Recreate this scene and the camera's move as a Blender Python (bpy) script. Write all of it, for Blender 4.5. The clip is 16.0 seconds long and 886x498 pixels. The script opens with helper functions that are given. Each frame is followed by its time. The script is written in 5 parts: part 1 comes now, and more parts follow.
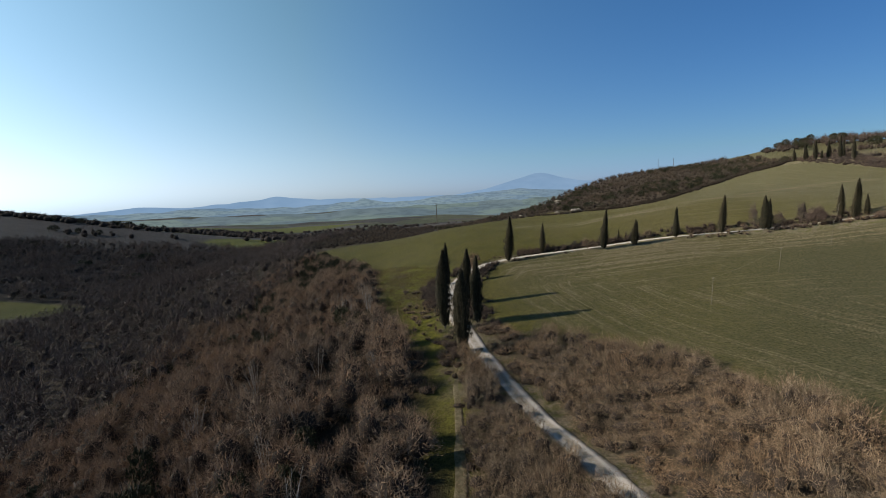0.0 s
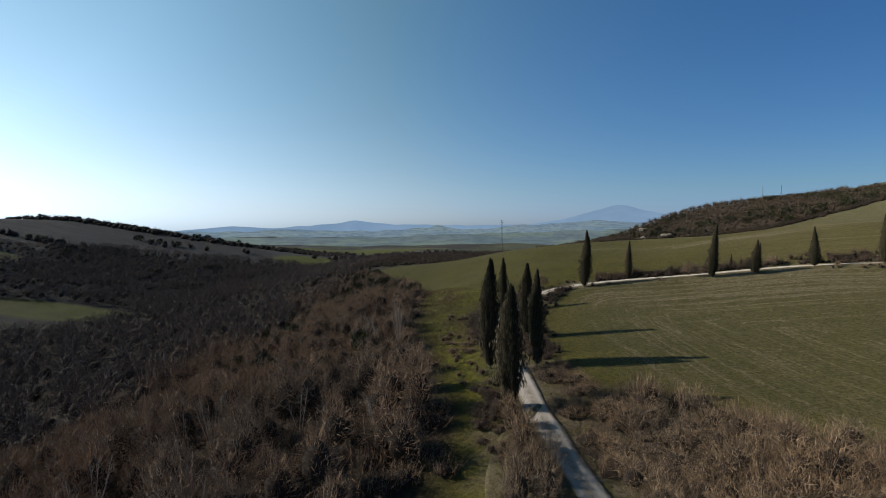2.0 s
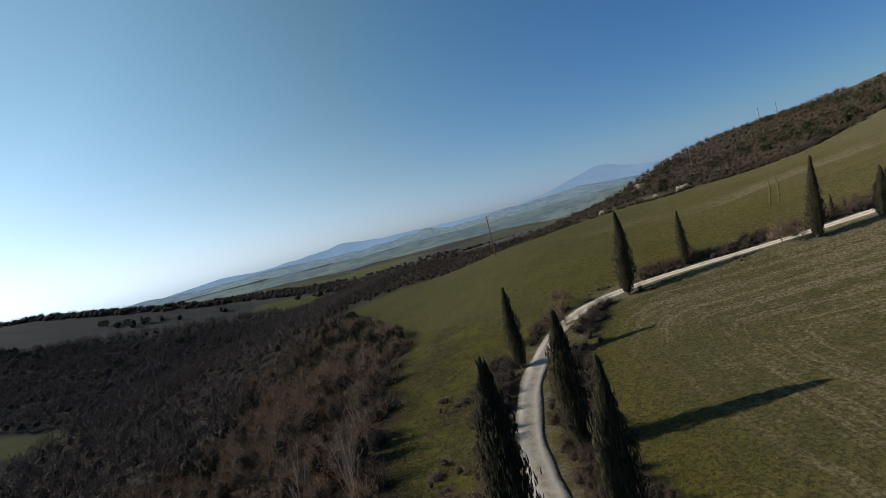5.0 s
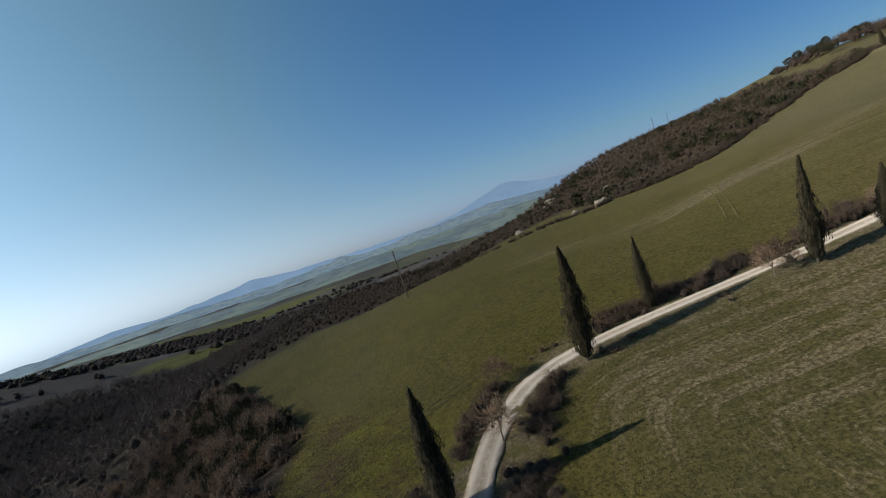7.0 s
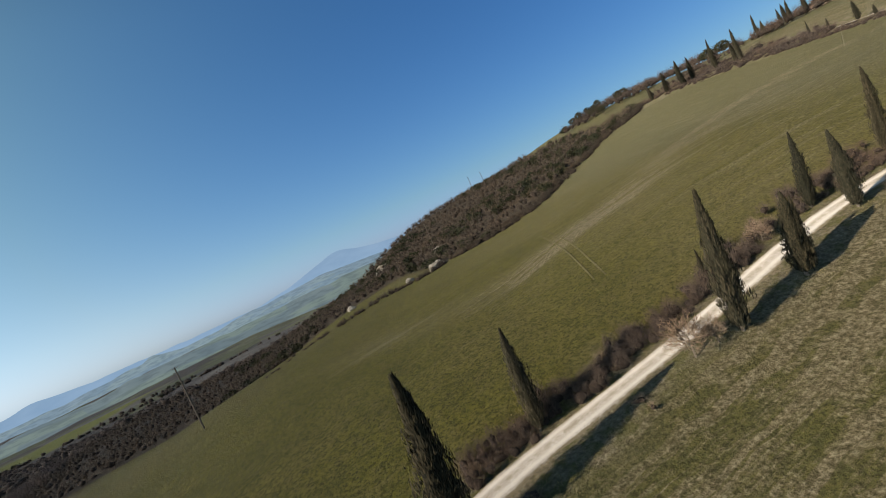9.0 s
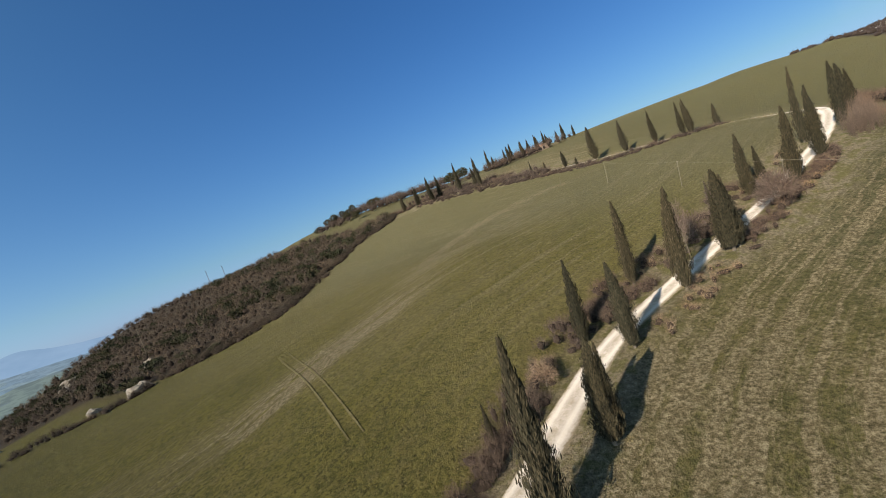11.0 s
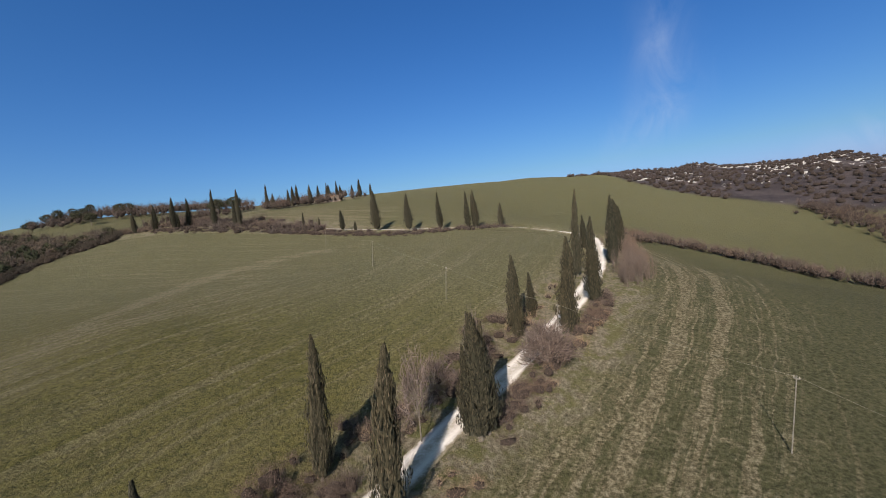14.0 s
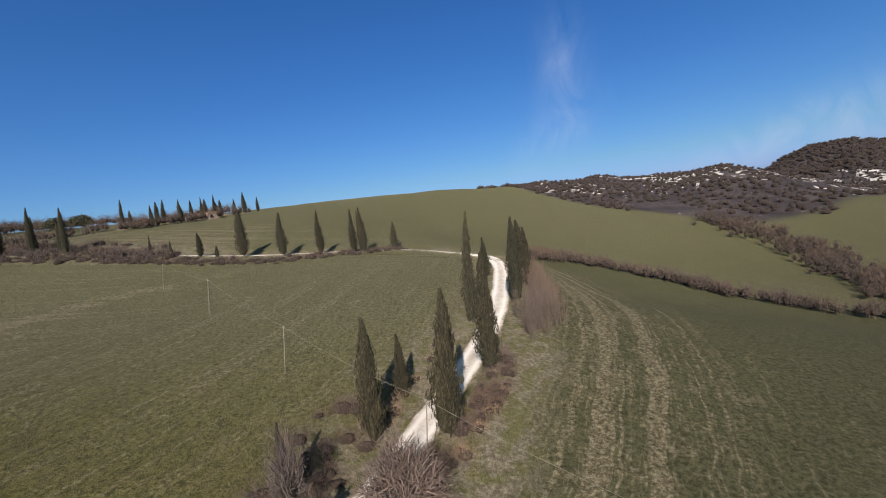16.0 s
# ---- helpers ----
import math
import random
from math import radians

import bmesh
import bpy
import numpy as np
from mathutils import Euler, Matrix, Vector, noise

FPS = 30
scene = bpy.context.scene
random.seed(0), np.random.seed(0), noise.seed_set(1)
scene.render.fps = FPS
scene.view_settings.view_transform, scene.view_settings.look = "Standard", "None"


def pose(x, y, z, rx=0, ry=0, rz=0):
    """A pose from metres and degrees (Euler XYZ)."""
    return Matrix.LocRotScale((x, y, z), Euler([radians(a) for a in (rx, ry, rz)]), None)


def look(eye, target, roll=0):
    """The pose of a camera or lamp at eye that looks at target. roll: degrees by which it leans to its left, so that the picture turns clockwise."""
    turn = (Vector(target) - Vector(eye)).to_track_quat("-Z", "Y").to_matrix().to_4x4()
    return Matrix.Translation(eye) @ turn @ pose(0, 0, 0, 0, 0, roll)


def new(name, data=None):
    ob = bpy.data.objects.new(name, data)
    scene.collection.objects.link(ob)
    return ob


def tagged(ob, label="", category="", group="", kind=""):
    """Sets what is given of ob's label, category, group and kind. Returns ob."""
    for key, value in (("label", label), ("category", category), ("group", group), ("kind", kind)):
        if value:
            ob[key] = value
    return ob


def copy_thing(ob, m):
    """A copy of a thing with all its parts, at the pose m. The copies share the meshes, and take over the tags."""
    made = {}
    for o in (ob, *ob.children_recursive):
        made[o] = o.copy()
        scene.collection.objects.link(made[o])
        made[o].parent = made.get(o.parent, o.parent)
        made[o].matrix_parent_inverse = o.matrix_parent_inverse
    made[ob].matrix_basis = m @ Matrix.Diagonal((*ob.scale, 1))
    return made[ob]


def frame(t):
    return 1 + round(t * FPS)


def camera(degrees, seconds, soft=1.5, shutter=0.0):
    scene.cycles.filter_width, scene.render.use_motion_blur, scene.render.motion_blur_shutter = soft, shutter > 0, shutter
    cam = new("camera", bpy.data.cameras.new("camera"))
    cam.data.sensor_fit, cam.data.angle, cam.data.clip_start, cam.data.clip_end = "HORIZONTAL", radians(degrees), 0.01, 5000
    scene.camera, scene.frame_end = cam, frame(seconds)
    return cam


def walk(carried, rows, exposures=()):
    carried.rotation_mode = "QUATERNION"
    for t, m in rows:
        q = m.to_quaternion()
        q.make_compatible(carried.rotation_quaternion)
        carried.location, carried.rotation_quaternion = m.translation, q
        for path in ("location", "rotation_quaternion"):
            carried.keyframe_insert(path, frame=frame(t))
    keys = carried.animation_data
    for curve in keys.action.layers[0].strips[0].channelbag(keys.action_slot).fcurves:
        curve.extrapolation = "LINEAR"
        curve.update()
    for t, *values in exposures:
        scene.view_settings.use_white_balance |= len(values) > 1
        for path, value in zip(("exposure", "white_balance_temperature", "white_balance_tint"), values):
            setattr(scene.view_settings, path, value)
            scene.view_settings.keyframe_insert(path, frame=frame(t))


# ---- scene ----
# ---- camera and its way ----
cam = camera(83.0, 16.0, soft=0.95)
PATH = [
    (0, (2.22, 13.58, 39.64), (2.27, 33.47, 37.61), -2.43),
    (0.5, (4.53, 20.66, 37.97), (3.73, 40.54, 35.96), -1.68),
    (1, (4.98, 27.21, 36.70), (3.12, 47.02, 34.67), 1.41),
    (1.5, (5.18, 33.88, 35.58), (2.97, 53.65, 33.58), -0.19),
    (2, (5.71, 40.82, 33.72), (2.89, 60.60, 32.90), -0.40),
    (2.5, (5.89, 48.64, 33.14), (2.47, 68.32, 32.26), -1.91),
    (3, (6.07, 55.24, 33.28), (2.13, 74.83, 32.40), -3.27),
    (5.5, (5.47, 91.41, 38.42), (3.57, 111.29, 37.51), -16.23),
    (6, (5.82, 98.24, 38.98), (4.79, 118.19, 38.05), -16.87),
    (6.5, (6.79, 105.28, 39.33), (6.76, 125.26, 38.43), -17.90),
    (7, (8.15, 112.00, 39.73), (9.04, 131.96, 38.83), -18.41),
    (7.5, (9.72, 118.51, 40.06), (11.85, 138.37, 39.18), -19.19),
    (8, (11.71, 124.51, 40.68), (14.93, 144.23, 39.74), -19.63),
    (8.5, (14.03, 131.72, 40.49), (19.76, 150.87, 39.63), -23.36),
    (9, (17.18, 137.41, 40.66), (24.85, 155.86, 39.80), -24.78),
    (9.5, (19.81, 143.07, 40.63), (30.46, 159.98, 39.78), -27.22),
    (10, (22.94, 146.94, 40.89), (35.83, 162.21, 40.01), -26.15),
    (12.5, (43.61, 154.93, 43.21), (62.30, 161.95, 42.04), -15.20),
    (13, (49.52, 155.12, 43.24), (68.77, 160.42, 42.08), -14.47),
    (13.5, (54.92, 154.74, 43.52), (74.37, 159.24, 42.37), -11.67),
    (14, (59.99, 153.93, 44.17), (79.36, 158.76, 42.94), -6.98),
    (14.5, (65.73, 153.35, 44.58), (85.35, 157.06, 43.33), -8.22),
    (15, (70.79, 152.77, 45.08), (90.60, 155.27, 43.81), -10.73),
    (15.5, (76.52, 151.71, 45.28), (96.43, 153.17, 44.00), -12.27),
    (16, (81.44, 150.43, 45.71), (101.34, 151.98, 44.48), -7.76),
]
EXPOSURES = [(0.0, 0.42, 6600, 10), (1.5, 0.28, 6600, 10), (3.0, 0.20, 6600, 10), (7.0, 0.18, 6600, 10), (8.0, 0.30, 6650, 10), (9.0, 0.54, 6800, 10), (10.0, 0.66, 6900, 10), (12.5, 0.50, 6350, 14), (16.0, 0.45, 6150, 15)]
walk(cam, [(t, look(eye, target, roll)) for t, eye, target, roll in PATH], EXPOSURES)

# ---- world, sun, exposure ----
SUN_ELEVATION = radians(27.0)
WISPS = ((101.2, 13.0, 84, 5.5, 2.4, 0.30), (99.0, 7.0, 30, 5.0, 2.0, 0.25), (120, 3.6, 17, 9, 1.6, 0.32), (127, 3.4, 12, 9, 2.6, 0.34))
SUN_SIDE = Vector((-1.0, -0.02, 0.0)).normalized()
world = bpy.data.worlds.new("winter_sky")
scene.world = world
world.use_nodes = True
wn = world.node_tree.nodes
sky = wn.new("ShaderNodeTexSky")
sky.sky_type = "NISHITA"
sky.sun_disc = False
sky.sun_elevation = SUN_ELEVATION
sky.sun_rotation = math.atan2(SUN_SIDE.x, SUN_SIDE.y)
sky.altitude = 400.0
sky.air_density = 1.0
sky.dust_density = 0.6
sky.ozone_density = 3.5
wl = world.node_tree.links
deep = wn.new("ShaderNodeHueSaturation")
deep.inputs["Saturation"].default_value = 1.22
rgb = wn.new("ShaderNodeSeparateColor")
wl.new(sky.outputs[0], rgb.inputs[0])
white = wn.new("ShaderNodeCombineColor")


def limit(op, channel, factor, out):
    f = wn.new("ShaderNodeMath")
    f.operation = "MULTIPLY"
    f.inputs[1].default_value = factor
    wl.new(rgb.outputs[1], f.inputs[0])
    m = wn.new("ShaderNodeMath")
    m.operation = op
    wl.new(rgb.outputs[channel], m.inputs[0])
    wl.new(f.outputs[0], m.inputs[1])
    wl.new(m.outputs[0], white.inputs[out])


limit("MINIMUM", 0, 0.93, 0)
limit("MAXIMUM", 2, 1.12, 2)
wl.new(rgb.outputs[1], white.inputs[1])
wl.new(white.outputs[0], deep.inputs["Color"])
cool = wn.new("ShaderNodeMix")
cool.data_type, cool.blend_type = "RGBA", "MULTIPLY"
cool.inputs[0].default_value = 1.0
cool.inputs[7].default_value = (0.76, 0.985, 1.27, 1)
wl.new(deep.outputs[0], cool.inputs[6])
# bright winter haze round the sun, strongest low over the horizon


def sky_math(op, a, b=None):
    n = wn.new("ShaderNodeMath")
    n.operation = op
    for value, socket in zip((a, b), n.inputs):
        if isinstance(value, (int, float)):
            socket.default_value = value
        elif value is not None:
            wl.new(value, socket)
    return n.outputs[0]


sight = wn.new("ShaderNodeTexCoord").outputs["Generated"]
toward = wn.new("ShaderNodeVectorMath")
toward.operation = "DOT_PRODUCT"
wl.new(sight, toward.inputs[0])
toward.inputs[1].default_value = SUN_SIDE * math.cos(SUN_ELEVATION) + Vector((0, 0, math.sin(SUN_ELEVATION)))
glow = sky_math("POWER", sky_math("MAXIMUM", sky_math("MULTIPLY_ADD", toward.outputs["Value"], 0.5), 0.0), 2.2)
glow.node.inputs[0].links[0].from_node.inputs[0].links[0].from_node.inputs[2].default_value = 0.5
height = wn.new("ShaderNodeSeparateXYZ")
wl.new(sight, height.inputs[0])
low = sky_math("EXPONENT", sky_math("MULTIPLY", sky_math("ABSOLUTE", height.outputs[2]), -6.0))
gain = sky_math("ADD", sky_math("MULTIPLY", glow, sky_math("ADD", sky_math("MULTIPLY", low, -1.4), 4.2)), 1.0)
deepen = wn.new("ShaderNodeMapRange")
deepen.interpolation_type = "SMOOTHSTEP"
for key, value in (("From Min", 0.48), ("From Max", 0.86), ("To Min", 1.0), ("To Max", 0.28)):
    deepen.inputs[key].default_value = value
wl.new(height.outputs[2], deepen.inputs["Value"])
gain = sky_math("MULTIPLY", sky_math("MINIMUM", gain, 3.7), deepen.outputs[0])
lit = wn.new("ShaderNodeVectorMath")
lit.operation = "SCALE"
wl.new(cool.outputs[2], lit.inputs[0])
wl.new(gain, lit.inputs["Scale"])
grey = wn.new("ShaderNodeRGBToBW")
wl.new(lit.outputs[0], grey.inputs[0])
pale = wn.new("ShaderNodeVectorMath")
pale.operation = "SCALE"
tone = wn.new("ShaderNodeMix")
tone.data_type = "RGBA"
tone.inputs[6].default_value, tone.inputs[7].default_value = (0.34, 1.08, 1.72, 1), (0.84, 1.03, 1.18, 1)
wl.new(sky_math("MINIMUM", sky_math("ADD", sky_math("MULTIPLY", low, 0.9), sky_math("MULTIPLY", glow, 0.6)), 1.0), tone.inputs[0])
wl.new(tone.outputs[2], pale.inputs[0])
wl.new(grey.outputs[0], pale.inputs["Scale"])
haze = wn.new("ShaderNodeMix")
haze.data_type = "RGBA"
wl.new(sky_math("MINIMUM", sky_math("MULTIPLY", glow, sky_math("ADD", sky_math("MULTIPLY", low, 1.4), 2.0)), 0.92), haze.inputs[0])
wl.new(lit.outputs[0], haze.inputs[6])
wl.new(pale.outputs[0], haze.inputs[7])
# two thin wisps of cirrus in the east: bearing, height, tilt, length, breadth in degrees, density
veil_map = wn.new("ShaderNodeMapping")
veil_map.inputs["Scale"].default_value = (2.0, 5.0, 3.0)
veil_map.inputs["Rotation"].default_value = (0.4, 0.3, 0.4)
veil = wn.new("ShaderNodeTexNoise")
for key, value in (("Scale", 3.0), ("Detail", 6.0), ("Roughness", 0.6), ("Distortion", 0.8)):
    veil.inputs[key].default_value = value
wl.new(sight, veil_map.inputs["Vector"])
wl.new(veil_map.outputs[0], veil.inputs["Vector"])
bearing = sky_math("MULTIPLY", sky_math("ARCTAN2", height.outputs[0], height.outputs[1]), 57.2958)
above = sky_math("MULTIPLY", sky_math("ARCSINE", height.outputs[2]), 57.2958)
wisps = 0.0
for az, el, tilt, length, breadth, density in WISPS:
    u, v = sky_math("SUBTRACT", bearing, az), sky_math("SUBTRACT", above, el)
    c, q = math.cos(radians(tilt)), math.sin(radians(tilt))
    lengthwise = sky_math("ADD", sky_math("MULTIPLY", u, c / length), sky_math("MULTIPLY", v, q / length))
    crosswise = sky_math("ADD", sky_math("MULTIPLY", u, -q / breadth), sky_math("MULTIPLY", v, c / breadth))
    away = sky_math("ADD", sky_math("MULTIPLY", lengthwise, lengthwise), sky_math("MULTIPLY", crosswise, crosswise))
    wisps = sky_math("ADD", sky_math("MULTIPLY", sky_math("EXPONENT", sky_math("MULTIPLY", away, -1.0)), density), wisps)
thin = sky_math("MULTIPLY", wisps, sky_math("MAXIMUM", sky_math("MULTIPLY", sky_math("SUBTRACT", veil.outputs["Fac"], 0.36), 2.6), 0.0))
cloud = wn.new("ShaderNodeMix")
cloud.data_type = "RGBA"
cloud.inputs[7].default_value = (8.0, 9.4, 11.5, 1)
wl.new(thin, cloud.inputs[0])
wl.new(haze.outputs[2], cloud.inputs[6])
wl.new(cloud.outputs[2], wn["Background"].inputs[0])
wn["Background"].inputs[1].default_value = 0.0475

sun_data = bpy.data.lights.new("sun", "SUN")
sun_data.energy, sun_data.angle, sun_data.color = 5.0, radians(0.55), (1.0, 0.905, 0.765)
sun = new("sun", sun_data)
to_sun = SUN_SIDE * math.cos(SUN_ELEVATION) + Vector((0, 0, math.sin(SUN_ELEVATION)))
sun.matrix_world = look(to_sun * 300, (0, 0, 0))

rng = np.random.default_rng(7)


# ---- materials ----
def material(name, build, rough=0.9):
    m = bpy.data.materials.new(name)
    m.use_nodes = True
    nt = m.node_tree
    shader = nt.nodes["Principled BSDF"]
    shader.inputs["Roughness"].default_value = rough
    shader.inputs["Specular IOR Level"].default_value = 0.15
    shader.inputs["Diffuse Roughness"].default_value = 1.0
    build(nt, shader)
    return m


def node(nt, kind, **values):
    n = nt.nodes.new(kind)
    for key, value in values.items():
        n.inputs[key].default_value = value
    return n


def coords(nt, scale=(1, 1, 1), rot=0.0):
    g = nt.nodes.new("ShaderNodeNewGeometry")
    m = node(nt, "ShaderNodeMapping", Scale=scale, Rotation=(0, 0, rot))
    nt.links.new(g.outputs["Position"], m.inputs["Vector"])
    return m.outputs[0]


def noise_tex(nt, vec, scale, detail=4.0, rough=0.6, distort=0.0):
    n = node(nt, "ShaderNodeTexNoise", Scale=scale, Detail=detail, Roughness=rough, Distortion=distort)
    nt.links.new(vec, n.inputs["Vector"])
    return n.outputs["Fac"]


def ramp(nt, fac, *stops):
    n = nt.nodes.new("ShaderNodeValToRGB")
    e = n.color_ramp.elements
    while len(e) < len(stops):
        e.new(0.5)
    for el, (pos, col) in zip(e, stops):
        el.position = pos
        el.color = (*col, 1) if len(col) == 3 else col
    nt.links.new(fac, n.inputs[0])
    return n.outputs[0]


def mixed(nt, fac, a, b, blend="MIX"):
    n = nt.nodes.new("ShaderNodeMix")
    n.data_type, n.blend_type = "RGBA", blend
    for value, socket in ((fac, n.inputs[0]), (a, n.inputs[6]), (b, n.inputs[7])):
        if isinstance(value, (int, float)):
            socket.default_value = value
        elif isinstance(value, tuple):
            socket.default_value = (*value, 1)
        else:
            nt.links.new(value, socket)
    return n.outputs[2]


def maths(nt, op, a, b):
    n = nt.nodes.new("ShaderNodeMath")
    n.operation = op
    for value, socket in ((a, n.inputs[0]), (b, n.inputs[1])):
        if isinstance(value, (int, float)):
            socket.default_value = value
        else:
            nt.links.new(value, socket)
    return n.outputs[0]


def attribute(nt, name):
    n = nt.nodes.new("ShaderNodeAttribute")
    n.attribute_name = name
    return n.outputs["Fac"]


def bump(nt, shader, height, strength, distance):
    n = node(nt, "ShaderNodeBump", Strength=strength, Distance=distance)
    nt.links.new(height, n.inputs["Height"])
    nt.links.new(n.outputs[0], shader.inputs["Normal"])


def ground_nodes(nt, shader):
    flat = coords(nt)
    big = noise_tex(nt, flat, 0.018, 3)
    mid = noise_tex(nt, flat, 0.11, 5)
    blot = noise_tex(nt, flat, 0.55, 4, 0.65)
    fine = noise_tex(nt, flat, 2.4, 5, 0.78)
    clod = noise_tex(nt, flat, 6.5, 3, 0.7)
    along = nt.nodes.new("ShaderNodeCombineXYZ")
    waver = maths(nt, "ADD", attribute(nt, "across"), maths(nt, "MULTIPLY", mid, 2.2))
    nt.links.new(maths(nt, "MULTIPLY", attribute(nt, "along"), 0.009), along.inputs[0])
    nt.links.new(maths(nt, "MULTIPLY", waver, 0.52), along.inputs[1])
    rows = noise_tex(nt, along.outputs[0], 1.0, 5, 0.62, 0.05)
    drill = nt.nodes.new("ShaderNodeCombineXYZ")
    nt.links.new(maths(nt, "MULTIPLY", attribute(nt, "along"), 0.09), drill.inputs[0])
    nt.links.new(maths(nt, "MULTIPLY", attribute(nt, "across"), 2.2), drill.inputs[1])
    seed_rows = noise_tex(nt, drill.outputs[0], 1.0, 4, 0.65, 0.1)
    grass = ramp(nt, mid, (0.28, (0.074, 0.070, 0.011)), (0.5, (0.110, 0.102, 0.015)), (0.72, (0.140, 0.120, 0.026)))
    grass = mixed(nt, ramp(nt, big, (0.42, (0, 0, 0)), (0.62, (0.55, 0.55, 0.55))), grass, (0.140, 0.116, 0.042))
    grass = mixed(nt, ramp(nt, blot, (0.48, (0, 0, 0)), (0.70, (0.6, 0.6, 0.6))), grass, (0.128, 0.104, 0.040))
    grass = mixed(nt, ramp(nt, fine, (0.41, (0.9, 0.9, 0.9)), (0.53, (0, 0, 0))), grass, (0.030, 0.029, 0.007))
    tuft = noise_tex(nt, flat, 1.15, 4, 0.7)
    grass = mixed(nt, ramp(nt, tuft, (0.38, (0.75, 0.75, 0.75)), (0.52, (0, 0, 0))), grass, (0.046, 0.046, 0.008))
    grass = mixed(nt, ramp(nt, clod, (0.52, (0, 0, 0)), (0.66, (0.6, 0.6, 0.6))), grass, (0.175, 0.145, 0.045))
    grass = mixed(nt, maths(nt, "MULTIPLY", attribute(nt, "sparse"), ramp(nt, maths(nt, "ADD", maths(nt, "MULTIPLY", rows, 0.6), maths(nt, "MULTIPLY", clod, 0.4)), (0.40, (0.12, 0.12, 0.12)), (0.62, (0.8, 0.8, 0.8)))), grass, (0.190, 0.158, 0.090))
    grass = mixed(nt, maths(nt, "MULTIPLY", attribute(nt, "lush"), ramp(nt, blot, (0.40, (0.1, 0.1, 0.1)), (0.58, (0.9, 0.9, 0.9)))), grass, (0.190, 0.186, 0.022))
    crop = ramp(nt, fine, (0.34, (0.028, 0.028, 0.010)), (0.5, (0.070, 0.067, 0.031)), (0.68, (0.126, 0.113, 0.064)))
    grass = mixed(nt, attribute(nt, "crop"), grass, crop)
    pale = ramp(nt, fine, (0.34, (0.044, 0.043, 0.021)), (0.5, (0.107, 0.100, 0.051)), (0.68, (0.180, 0.157, 0.096)))
    grass = mixed(nt, attribute(nt, "pale"), grass, pale)
    dry = ramp(nt, fine, (0.36, (0.082, 0.064, 0.032)), (0.5, (0.165, 0.134, 0.078)), (0.66, (0.33, 0.280, 0.180)))
    dry = mixed(nt, ramp(nt, clod, (0.36, (0.7, 0.7, 0.7)), (0.48, (0, 0, 0))), dry, (0.070, 0.056, 0.030))
    spread = maths(nt, "ADD", attribute(nt, "straw"), maths(nt, "MULTIPLY", maths(nt, "SUBTRACT", mid, 0.5), 1.1))
    spread = maths(nt, "MULTIPLY", maths(nt, "MAXIMUM", spread, 0.0), 0.16)
    patch = ramp(nt, maths(nt, "ADD", rows, spread), (0.61, (0, 0, 0)), (0.655, (1, 1, 1)))
    thin = maths(nt, "MULTIPLY", ramp(nt, maths(nt, "ADD", seed_rows, spread), (0.57, (0, 0, 0)), (0.65, (0.8, 0.8, 0.8))), ramp(nt, blot, (0.40, (0, 0, 0)), (0.56, (1, 1, 1))))
    bare = ramp(nt, maths(nt, "ADD", blot, spread), (0.65, (0, 0, 0)), (0.73, (0.8, 0.8, 0.8)))
    lines = nt.nodes.new("ShaderNodeCombineXYZ")
    nt.links.new(maths(nt, "MULTIPLY", attribute(nt, "along"), 0.011), lines.inputs[0])
    nt.links.new(maths(nt, "MULTIPLY", waver, 0.85), lines.inputs[1])
    lines = ramp(nt, maths(nt, "ADD", noise_tex(nt, lines.outputs[0], 1.0, 3, 0.5, 0.2), maths(nt, "MULTIPLY", spread, 0.5)), (0.63, (0, 0, 0)), (0.66, (1, 1, 1)))
    straw = maths(nt, "MAXIMUM", maths(nt, "MAXIMUM", maths(nt, "MAXIMUM", patch, lines), thin), bare)
    straw = maths(nt, "MULTIPLY", straw, ramp(nt, fine, (0.34, (0.25, 0.25, 0.25)), (0.52, (1, 1, 1))))
    straw = maths(nt, "MULTIPLY", straw, ramp(nt, attribute(nt, "straw"), (0.0, (0, 0, 0)), (0.5, (0.95, 0.95, 0.95))))
    col = mixed(nt, straw, grass, dry)
    leaf = ramp(nt, fine, (0.3, (0.030, 0.022, 0.014)), (0.7, (0.085, 0.064, 0.044)))
    col = mixed(nt, attribute(nt, "wood"), col, leaf)
    verge = ramp(nt, fine, (0.3, (0.080, 0.063, 0.040)), (0.5, (0.18, 0.148, 0.102)), (0.7, (0.33, 0.28, 0.21)))
    verge = mixed(nt, ramp(nt, blot, (0.45, (0, 0, 0)), (0.6, (0.8, 0.8, 0.8))), verge, (0.088, 0.090, 0.022))
    col = mixed(nt, attribute(nt, "verge"), col, verge)
    fern = ramp(nt, fine, (0.34, (0.030, 0.021, 0.011)), (0.5, (0.082, 0.058, 0.029)), (0.68, (0.165, 0.122, 0.062)))
    col = mixed(nt, maths(nt, "MULTIPLY", attribute(nt, "bracken"), ramp(nt, tuft, (0.40, (0.1, 0.1, 0.1)), (0.52, (0.95, 0.95, 0.95)))), col, fern)
    plots = nt.nodes.new("ShaderNodeTexVoronoi")
    plots.inputs["Scale"].default_value = 0.0062
    plots.inputs["Randomness"].default_value = 0.9
    nt.links.new(coords(nt, (0.8, 1.5, 0.0), 0.35), plots.inputs["Vector"])
    split = nt.nodes.new("ShaderNodeSeparateColor")
    nt.links.new(plots.outputs["Color"], split.inputs[0])
